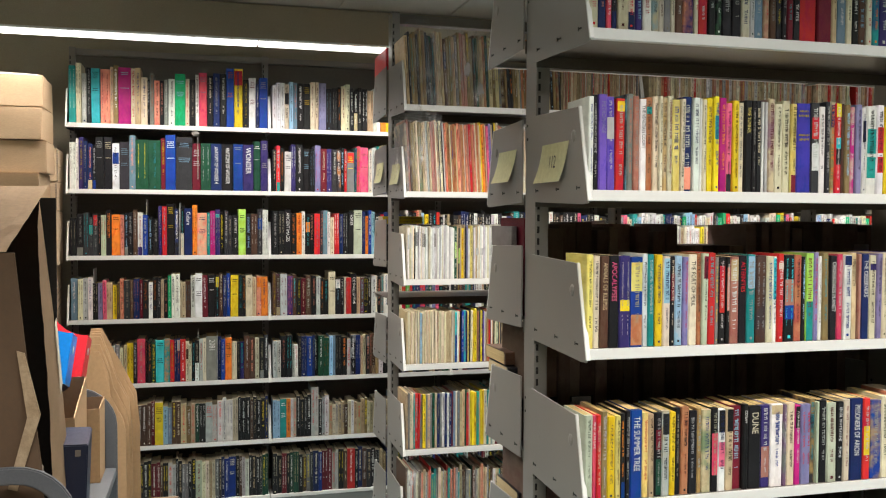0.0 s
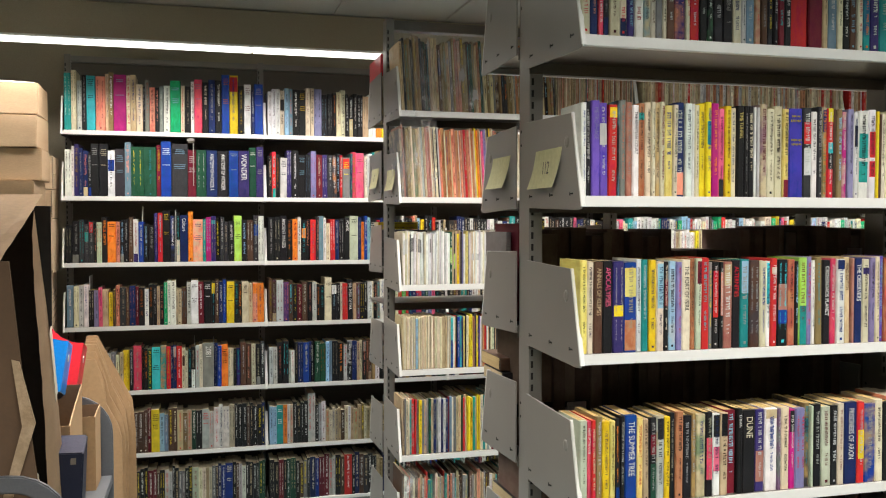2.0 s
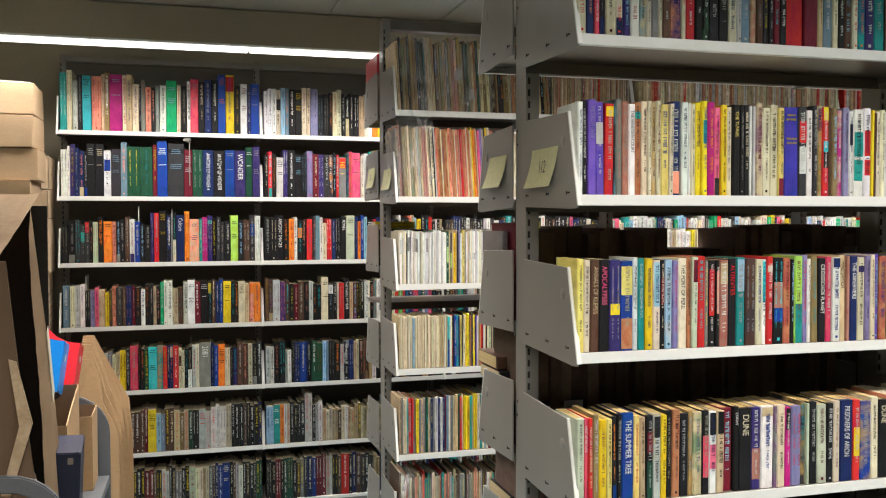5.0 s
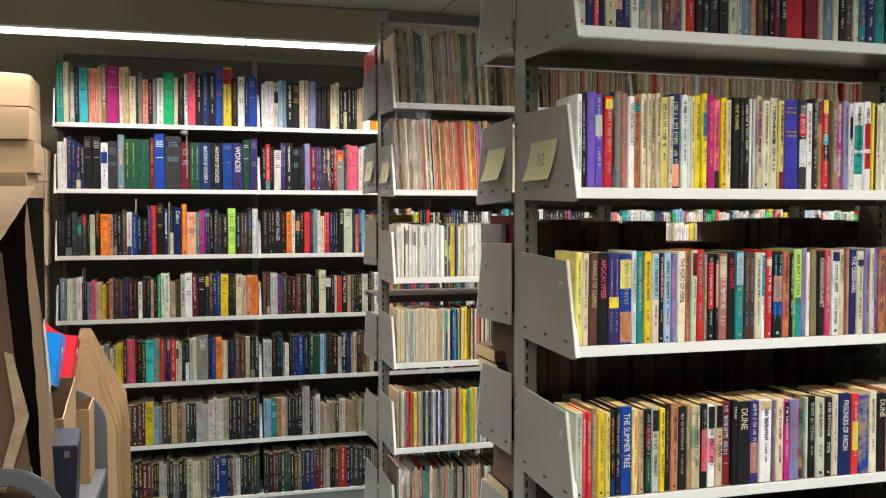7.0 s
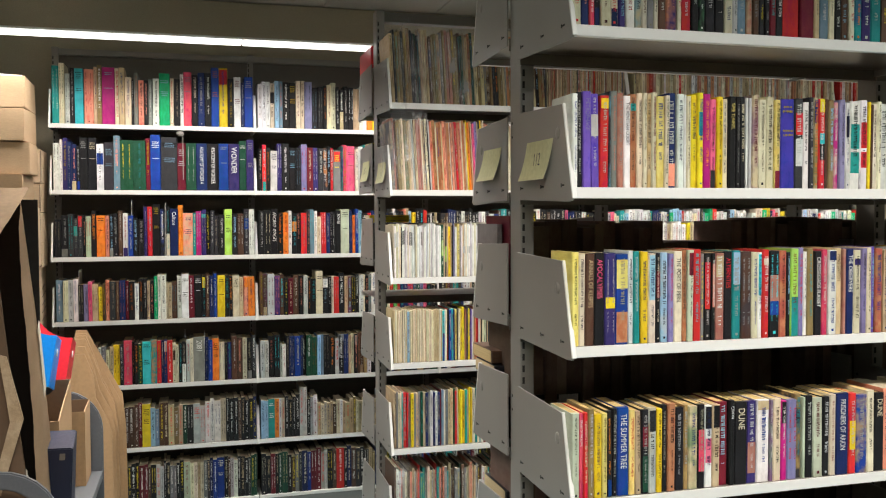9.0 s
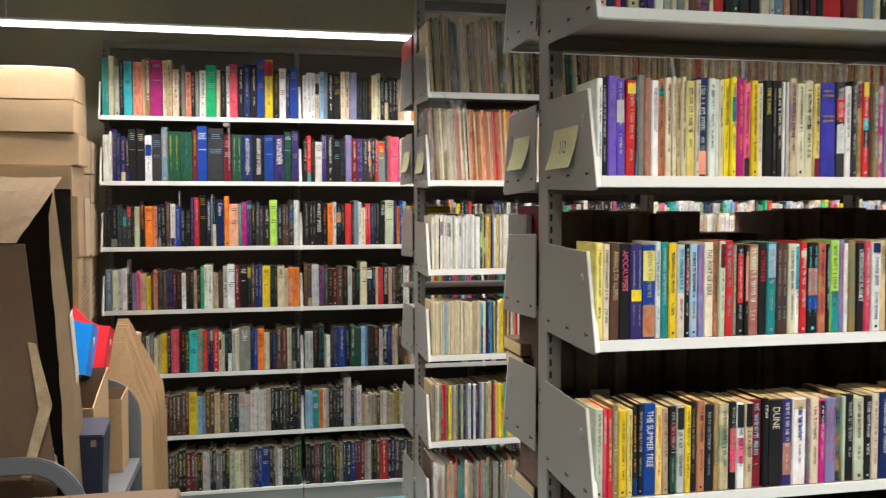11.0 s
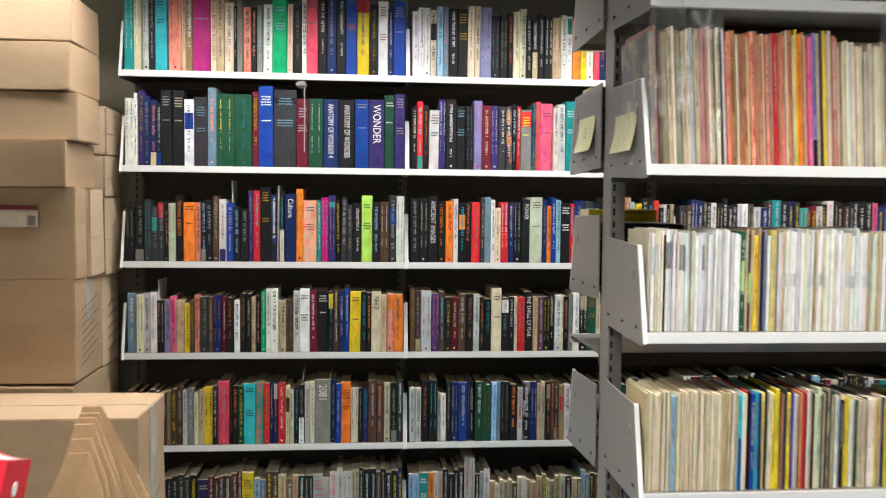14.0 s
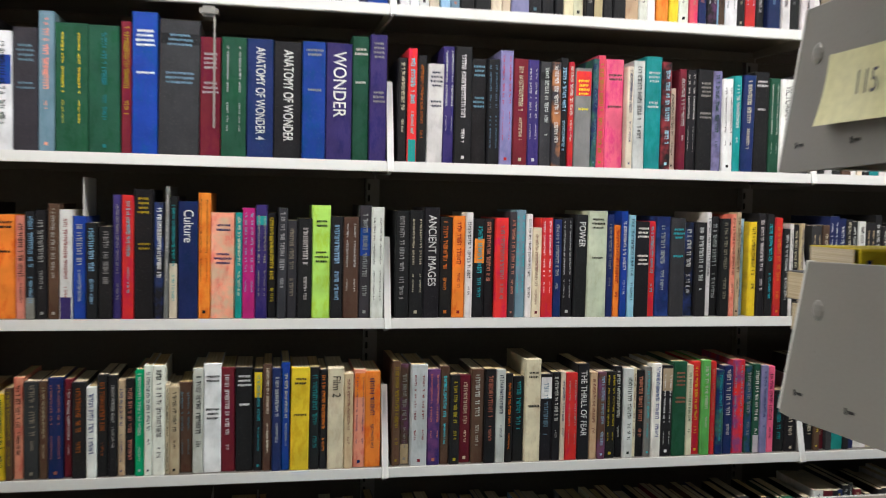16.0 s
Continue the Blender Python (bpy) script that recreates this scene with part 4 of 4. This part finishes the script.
def arch_outline(x0, x1, top, r, steps=8):
    pts = [(x0, 0.06), (x0, top - r)]
    pts += [(x0 + r - r * math.cos(a), top - r + r * math.sin(a)) for a in np.linspace(0, math.pi / 2, steps)[1:]]
    pts += [(x1 - r + r * math.sin(a), top - r + r * math.cos(a)) for a in np.linspace(0, math.pi / 2, steps)]
    return pts + [(x1, 0.06)]


def book_cart():
    ob = base("book_cart", (0, 0, 0), "blue-grey steel library book cart with arched ends", "book cart")
    for y in (CY0, CY1 - 0.014):
        outer, inner = arch_outline(CX0, CX1, 0.935, 0.12), arch_outline(CX0 + 0.036, CX1 - 0.036, 0.899, 0.084)
        bm = bmesh.new()
        rings = [[bm.verts.new((px, yy, pz)) for px, pz in ring] for yy in (y, y + 0.014) for ring in (outer, inner)]
        o0, i0, o1, i1 = rings
        for k in range(len(o0) - 1):
            bm.faces.new((o0[k], o0[k + 1], i0[k + 1], i0[k]))
            bm.faces.new((o1[k + 1], o1[k], i1[k], i1[k + 1]))
            bm.faces.new((o0[k + 1], o0[k], o1[k], o1[k + 1]))
            bm.faces.new((i0[k], i0[k + 1], i1[k + 1], i1[k]))
        for k in (0, -1):
            bm.faces.new((o0[k], i0[k], i1[k], o1[k]))
        part("arch_rail", finish(bm, 0.003, 2), CART_STEEL, ob)
        yy = y + 0.0145 if y == CY0 else y - 0.003
        boxpart("end_panel", CART_STEEL, ob, (CX0 + 0.04, CX1 - 0.04, yy, yy + 0.002, 0.15, 0.835), 0.0005)
        for x in (CX0 + 0.018, CX1 - 0.018):
            bm = bmesh.new()
            bmesh.ops.create_cone(bm, cap_ends=True, segments=20, radius1=0.05, radius2=0.05, depth=0.028, matrix=Matrix.Translation((x, y + 0.007, 0.05)) @ pose(0, 0, 0, 0, 90, 0))
            part("wheel", finish(bm, 0.004, 2), RUBBER, ob)
    for z in (0.17, 0.43, CTOP):
        bm = bmesh.new()
        add_prism(bm, [(CX0 + 0.002, z), (CX1 - 0.002, z), (CX1 - 0.002, z - 0.024), (CX1 - 0.006, z - 0.024), (CX1 - 0.006, z - 0.004), (CX0 + 0.006, z - 0.004), (CX0 + 0.006, z - 0.024), (CX0 + 0.002, z - 0.024)],
                  "y", CY0 + 0.017, CY1 - 0.018)
        part("cart_shelf", finish(bm, 0.001, 1), CART_STEEL, ob)
    return ob


book_cart()


def sheet(name, pts, thick, mat, parent=None, label=""):
    """A cardboard sheet from its corner points, thickened along its normal."""
    bm = bmesh.new()
    vs = [bm.verts.new(p) for p in pts]
    f = bm.faces.new(vs)
    f.normal_update()
    n = f.normal.copy()
    top = [bm.verts.new(v.co + n * thick) for v in vs]
    bm.faces.new(top[::-1])
    for i in range(len(vs)):
        j = (i + 1) % len(vs)
        bm.faces.new((vs[i], vs[j], top[j], top[i]))
    return part(name, finish(bm), mat, parent, label)


def torn_carton():
    ob = base("open_carton", (0, 0, 0), "tall torn open cardboard carton standing on the cart", "box")
    x0, x1, y0, y1, z0, z1 = -0.725, -0.425, 1.96, 2.23, CTOP + 0.001, 1.37
    # front of the same carton as the flaps, its shade painted as darker brown
    bm = bmesh.new()
    add_prism(bm, [(x0, z0), (-0.358, z0), (-0.370, 0.92), (-0.397, 1.15), (-0.418, z1), (x0, z1)], "y", y0, y0 + 0.005)
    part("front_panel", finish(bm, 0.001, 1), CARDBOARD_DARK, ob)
    # near-black panels: the shade inside the carton is put into their colour
    boxpart("back_panel", SHADED_INSIDE, ob, (x0, x1 + 0.048, y1 - 0.005, y1, z0, z1 + 0.12), 0.001)
    boxpart("inner_panel", SHADED_INSIDE, ob, (x0, x0 + 0.005, y0 + 0.006, y1 - 0.006, z0, z1), 0.001)
    boxpart("bottom_panel", SHADED_INSIDE, ob, (x0 + 0.006, x1, y0 + 0.006, y1 - 0.006, z0, z0 + 0.005))
    # the lid flap slopes down towards the aisle
    bm = bmesh.new()
    nx, ny = 14, 8
    grid = [[bm.verts.new((x0 - 0.02 + (x1 + 0.012 + 0.045 * j / ny - x0) * i / nx, y0 - 0.006 + 0.24 * j / ny,
                           1.372 + 0.145 * j / ny + 0.006 * noise.noise((i * 0.5, j * 0.6, 3)))) for i in range(nx + 1)] for j in range(ny + 1)]
    for j in range(ny):
        for i in range(nx):
            bm.faces.new((grid[j][i], grid[j][i + 1], grid[j + 1][i + 1], grid[j + 1][i]))
    geom = bmesh.ops.solidify(bm, geom=list(bm.faces), thickness=0.005)
    part("lid_flap", finish(bm), CARDBOARD, ob, "pale bent lid flap")
    # the side flap stands open, its free edges torn
    rnd = random.Random(5)
    bm = bmesh.new()
    rows = 30
    near, far = [], []
    for k in range(rows + 1):
        f = k / rows
        z = 0.80 + f * (1.425 - 0.80)
        near.append((-0.346 - 0.033 * f + 0.004 * math.sin(f * 5), 1.935 + 0.08 * f + rnd.uniform(-0.006, 0.006), z))
        far.append((-0.353 - 0.062 * f + 0.004 * math.sin(f * 4), 2.25 - 0.02 * f + rnd.uniform(-0.003, 0.003), 0.78 + f * (1.528 - 0.78)))
    a = [bm.verts.new(p) for p in near]
    b = [bm.verts.new(p) for p in far]
    m = [bm.verts.new(((p[0] + q[0]) / 2 + 0.004, (p[1] + q[1]) / 2, (p[2] + q[2]) / 2)) for p, q in zip(near, far)]
    for k in range(rows):
        bm.faces.new((a[k], m[k], m[k + 1], a[k + 1]))
        bm.faces.new((m[k], b[k], b[k + 1], m[k + 1]))
    bmesh.ops.solidify(bm, geom=list(bm.faces), thickness=0.005)
    flap = part("side_flap", finish(bm), CARDBOARD, ob, "torn upright side flap")
    sheet("flap_label", [(-0.372, 2.165, 1.19), (-0.3785, 2.228, 1.205), (-0.3665, 2.23, 1.045), (-0.362, 2.17, 1.03)], 0.0015, CARDBOARD_PALE, flap, "worn pale shipping label")
    sheet("torn_strip", [(-0.415, 1.953, 1.165), (-0.400, 1.953, 1.16), (-0.369, 1.947, 1.03), (-0.417, 1.953, 0.87), (-0.435, 1.953, 0.875), (-0.395, 1.947, 1.025)], 0.004, CARDBOARD_EDGE, ob, "bent strip of torn cardboard")
    bm = bmesh.new()
    bmesh.ops.create_icosphere(bm, subdivisions=4, radius=1.0)
    for v in bm.verts:
        k = 1 + 0.55 * noise.noise(v.co * 2.2) + 0.25 * noise.noise(v.co * 5.0)
        v.co = Vector((v.co.x * 0.012 * k, v.co.y * 0.02 * k, v.co.z * 0.045 * k)) + Vector((-0.385, 1.985, 0.88))
    part("packing_paper", bm, PAPER, ob, "crumpled white packing paper")


torn_carton()


def magazine_file(place, w, skirt, mat, dark, label):
    """An open file that widens upwards, its sides curving up to the back, its inside white; shade on the foot is
    painted as a darker part.
    """
    ob = base("magazine_file", place, label, "magazine file", "magazine files on the cart")
    t = 0.003
    curve = [(0.016, 0.135), (0.0, 0.136), (-0.02, 0.141), (-0.045, 0.155), (-0.068, 0.178), (-0.088, 0.203), (-0.108, 0.218), (-0.14, 0.226)]
    side = [(0.0, 0.0)] + curve + [(-0.085, 0.0)]
    for ya, yb in ((0.0, t), (w - t, w)):
        bm = bmesh.new()
        add_prism(bm, side, "y", ya, yb)
        part("side_wall", finish(bm), mat, ob)
    for ya, yb in ((t + 0.0003, t + 0.0011), (w - t - 0.0011, w - t - 0.0003)):
        bm = bmesh.new()
        add_prism(bm, [(x - 0.004, z) for x, z in side], "y", ya, yb)
        part("lining", finish(bm), PAPER, ob, "white inner lining")
    for name, x0, x1, top in (("front_wall", 0.0, 0.016, 0.135), ("back_wall", -0.082, -0.137, 0.226)):
        bm = bmesh.new()
        add_prism(bm, [(x0, 0.001), (x1, top), (x1 - t, top), (x0 - t, 0.001)], "y", t + 0.0012, w - t - 0.0012)
        part(name, finish(bm), mat, ob)
    bm = bmesh.new()
    add_prism(bm, [(-0.014, -skirt), (-0.001, -0.0006), (-0.084, -0.0006), (-0.074, -skirt)], "y", 0.001, w - 0.001)
    part("shaded_foot", finish(bm, 0.001, 1), dark, ob, "foot with its shade painted as darker card")
    bm = bmesh.new()
    bmesh.ops.create_cone(bm, cap_ends=True, segments=16, radius1=0.008, radius2=0.008, depth=0.002,
                          matrix=Matrix.Translation((0.0118, w * 0.5, 0.094)) @ pose(0, 0, 0, 0, 97, 0) @ Matrix.Diagonal((1.3, 1, 1, 1)))
    part("finger_hole", bm, PAPER, ob, "small round white finger hole")
    return ob


def file_box(x0, x1, y0, y1, z0, near, far, label):
    """An open kraft box whose side walls rise away from the aisle's near end."""
    ob = base("file_box", (0, 0, 0), label, "box", "kraft file boxes")
    for xa, xb in ((x0, x0 + 0.003), (x1 - 0.003, x1)):
        bm = bmesh.new()
        add_prism(bm, [(y0, z0), (y0, near), (y0 + 0.3 * (y1 - y0), near + 0.35 * (far - near)), (y1, far), (y1, z0)], "x", xa, xb)
        part("side_wall", finish(bm), KRAFT, ob)
    boxpart("near_wall", KRAFT, ob, (x0 + 0.0032, x1 - 0.0032, y0, y0 + 0.003, z0, near), 0.0006)
    boxpart("far_wall", CARDBOARD_IN, ob, (x0 + 0.0032, x1 - 0.0032, y1 - 0.003, y1, z0, far), 0.0006)
    boxpart("floor_panel", CARDBOARD_IN, ob, (x0 + 0.0032, x1 - 0.0032, y0 + 0.0032, y1 - 0.0032, z0, z0 + 0.003))


file_box(-0.525, -0.356, 2.345, 2.58, CTOP + 0.001, 0.935, 1.000, "open kraft cardboard file box standing on the cart")
file_box(-0.515, -0.325, 2.605, 2.735, CTOP + 0.001, 0.902, 0.912, "narrow kraft cardboard file box on the cart")
magazine_file(pose(-0.394, 2.455, 1.004, -16), 0.09, 0.012, BLUE, NAVY, "bright blue magazine file leaning in a kraft box")
magazine_file(pose(-0.374, 2.600, 0.978, -16), 0.09, 0.05, RED, MAROON, "bright red magazine file leaning in a kraft box")
binder = base("binder", pose(-0.368, 2.145, CTOP + 0.003, 0, 2.5, 4), "dark navy slipcased volume standing on the cart", "book")
boxpart("case", NAVY, binder, (-0.012, 0.058, 0, 0.19, 0, 0.222), 0.003)
boxpart("spine_label", INK_GREY, binder, (0.03, 0.042, -0.0012, 0.0004, 0.195, 0.21), label="small worn spine label")

# flattened cartons leaning at the end of the cart
rnd = random.Random(8)
for i in range(6):
    dx, y = 0.011 * (5 - i) * rnd.uniform(0.6, 1.0), 3.02 + 0.016 * i
    dz = -0.014 * (5 - i) * rnd.uniform(0.4, 1)
    pts = [(-0.66, 0.002), (-0.245 - dx, 0.002), (-0.252 - dx, 0.74), (-0.262 - dx, 0.85 + dz), (-0.300 - dx, 0.925 + dz), (-0.345, 1.0 + dz), (-0.372, 1.07 + dz), (-0.405, 1.07 + dz), (-0.44, 0.93), (-0.50, 0.74), (-0.66, 0.70)]
    bm = bmesh.new()
    add_prism(bm, pts, "y", y, y + 0.006)
    bmesh.ops.triangulate(bm, faces=[f for f in bm.faces if len(f.verts) > 4])
    for v in bm.verts:
        v.co.y += 0.05 * max(0.0, v.co.z - 0.7) + 0.01 * noise.noise(v.co * 7)
    ob = part("flattened_carton", finish(bm), KRAFT)
    tagged(ob, "flattened brown cardboard carton leaning behind the cart", "cardboard", "flattened cartons")

# ---- sticky notes on the end plates ----
def sticky_note(x, y0, y1, z0, z1, words, skew=0.01):
    bm = bmesh.new()
    n = 8
    rows = []
    for k in range(n + 1):
        f = k / n
        lift = 0.012 * (1 - f) ** 2
        rows.append([bm.verts.new((x - lift - 0.0006, y + skew * (1 - f), z0 + f * (z1 - z0))) for y in (y1, y0)])
    for a, b in zip(rows, rows[1:]):
        bm.faces.new((a[0], a[1], b[1], b[0]))
    ob = part("sticky_note", finish(bm), NOTE)
    tagged(ob, "pale yellow handwritten note stuck to a shelf end", "note", "shelf notes")
    if words:
        data = bpy.data.curves.new("number", "FONT")
        data.body, data.size, data.align_x, data.align_y = words, 0.036, "CENTER", "CENTER"
        tmp = new("number", data)
        me = bpy.data.meshes.new_from_object(tmp.evaluated_get(bpy.context.evaluated_depsgraph_get()))
        bpy.data.objects.remove(tmp)
        me.transform(Matrix.Translation((x - 0.0075, (y0 + y1) / 2, (z0 + z1) / 2)) @ pose(0, 0, 0, 84, 0, -90) @ Matrix.Diagonal((0.7, 1, 1, 1)))
        me.materials.append(INK)
        t = new("number", me)
        t.parent = ob


EP1, EP2 = END - 0.0035, END - 0.0155
sticky_note(EP1, 1.541, 1.680, 1.520, 1.598, "112", 0.022)
sticky_note(EP1, 1.838, 1.962, 1.530, 1.602, "", 0.026)
sticky_note(EP2, 3.020, 3.160, 1.566, 1.640, "", 0.002)
sticky_note(EP2, 3.320, 3.463, 1.583, 1.660, "115", 0.008)

# ---- clear plastic bags round the magazines ----
def bag(x0, x1, y, z0, z1, seed, side=0.0):
    bm = bmesh.new()
    nx, nz = 16, 22
    g = []
    for j in range(nz + 1):
        row = []
        for i in range(nx + 1):
            u, v = i / nx, j / nz
            p = Vector((x0 + (x1 - x0) * u, y, z0 + (z1 - z0) * v))
            p.y += side * max(0.0, 0.35 - u) ** 1.2 - 0.012 * noise.noise((u * 4 + seed, v * 5, seed)) - 0.005 * noise.noise((u * 13 + seed, v * 11, seed))
            p.z += 0.02 * v * noise.noise((u * 5, seed, 0.3)) 
            row.append(bm.verts.new(p))
        g.append(row)
    for j in range(nz):
        for i in range(nx):
            bm.faces.new((g[j][i], g[j][i + 1], g[j + 1][i + 1], g[j + 1][i]))
    ob = part("plastic_bag", bm, BAG)
    for f in ob.data.polygons:
        f.use_smooth = True
    tagged(ob, "crumpled clear plastic bag round old magazines", "plastic bag", "plastic bags")


bag(0.622, 0.70, R2_FRONT - 0.006, R2_SHELVES[1] + 0.002, 1.835, 1.3, 0.5)
bag(0.70, 0.765, R2_FRONT - 0.004, R2_SHELVES[1] + 0.002, 1.815, 4.1)
bag(1.06, 1.13, R2_FRONT - 0.006, R2_SHELVES[1] + 0.002, 1.83, 7.7)
bag(0.635, 0.72, R2_FRONT + 0.0, R2_SHELVES[0] + 0.002, 2.14, 9.2, 0.45)
bag(0.72, 0.95, R2_FRONT - 0.001, R2_SHELVES[0] + 0.002, 2.11, 2.6)
bag(0.64, 0.70, R2_FRONT - 0.001, R2_SHELVES[5] + 0.002, 0.585, 5.5)

# ---- loose things on the far sides of the stacks ----
def loose_book(x, y, z, w, d, h, code, label, turn=0.0, flat=False, tilt=0.0):
    rnd = random.Random(int(1000 * (x + y + z)))
    if not flat:
        ob = book(rnd, "loose_book", 0, 0, 0, w, h, d, code, label, "book", "loose books")
        ob.matrix_world = pose(x, y, z, 0, tilt, turn)
    else:
        ob = book(rnd, "loose_book", 0, 0, 0, w, h, d, code, label, "book", "loose books")
        ob.matrix_world = pose(x, y, z + w / 2 + 0.0006, tilt, 90, turn)
    return ob


zb = R1_BACK_SHELVES
loose_book(0.662, 1.90, zb[2] + 0.001, 0.014, 0.15, 0.205, "a", "grey book standing on the far side of the stack")
loose_book(0.684, 1.86, zb[2] + 0.001, 0.024, 0.17, 0.225, "m", "dark red book standing on the far side of the stack")
for k, (code, dy) in enumerate((("k", 0.0), ("k", 0.02), ("k", -0.01), ("K", 0.01), ("k", 0.03), ("d", 0.05))):
    loose_book(0.655, 1.885 + dy, zb[3] + 0.001 + 0.033 * k, 0.031, 0.15, 0.20, code, "{} boxed volume lying flat in a pile", 0, True)
for k, code in enumerate("wTcak"):
    loose_book(0.655 + 0.004 * k, 1.88 + 0.01 * (k % 2), zb[4] + 0.001 + 0.033 * k, 0.031, 0.16, 0.22, code, "{} book lying flat in a pile", 0, True)
z2 = R2_BACK_SHELVES
label_box = base("record_box", (0.645, 3.34, z2[0] + 0.001), "red and grey cardboard case on the top shelf", "box")
boxpart("case", CARDBOARD_PALE, label_box, (0, 0.2, 0, 0.235, 0, 0.16), 0.003)
boxpart("band", RED, label_box, (-0.0015, 0.2015, -0.0015, 0.2365, 0.16, 0.245), 0.003, "orange red upper part")
for k in range(4):
    loose_book(0.645, 3.36 + 0.012 * k, z2[2] + 0.001 + 0.036 * k, 0.034, 0.15, 0.22, "kKkKk"[k], "{} folder lying flat in a pile", 0, True)
for k in range(4):
    loose_book(0.645, 3.37 - 0.006 * k, z2[1] + 0.001 + 0.036 * k, 0.034, 0.15, 0.22, "akkKk"[k], "{} folder lying flat in a pile", 0, True)
for zz in (z2[1], z2[2]):
    loose_book(0.65, 3.42, zz + 0.145, 0.03, 0.09, 0.16, "y", "{} booklet lying on a pile of folders", 0, True)
for k in range(3):
    loose_book(0.66, 3.40 + 0.01 * k, z2[3] + 0.001 + 0.025 * k, 0.023, 0.17, 0.24, "TTd"[k], "{} folder lying flat on the far side", 0, True)

# steel bookends between the books of the wall stack
def bookend(x, z, h):
    ob = base("bookend", (x, B_FRONT + 0.02, z + 0.0006), "thin grey steel bookend between books", "bookend", "bookends")
    boxpart("upright_plate", STEEL_WHITE, ob, (0.0, 0.0012, 0.0, 0.12, 0.0, h), 0.0003)
    boxpart("foot_plate", STEEL_WHITE, ob, (0.0015, 0.03, 0.0, 0.12, 0.0, 0.0003))


hook = base("wire_bookend", (-0.072, B_FRONT + 0.004, B_SHELVES[0] - 0.05), "grey steel sliding bookend hung under a shelf", "bookend")
boxpart("clip", STEEL, hook, (-0.022, 0.012, -0.004, 0.05, 0.006, 0.028), 0.006)
boxpart("rod", STEEL, hook, (0.004, 0.008, -0.004, 0.0, -0.2, 0.004), 0.001)
for bx, level, h in ((-0.30, 2, 0.262), (-0.535, 3, 0.235), (-0.07, 4, 0.235), (0.02, 4, 0.225), (0.50, 5, 0.24)):
    bookend(bx, B_SHELVES[level], h)
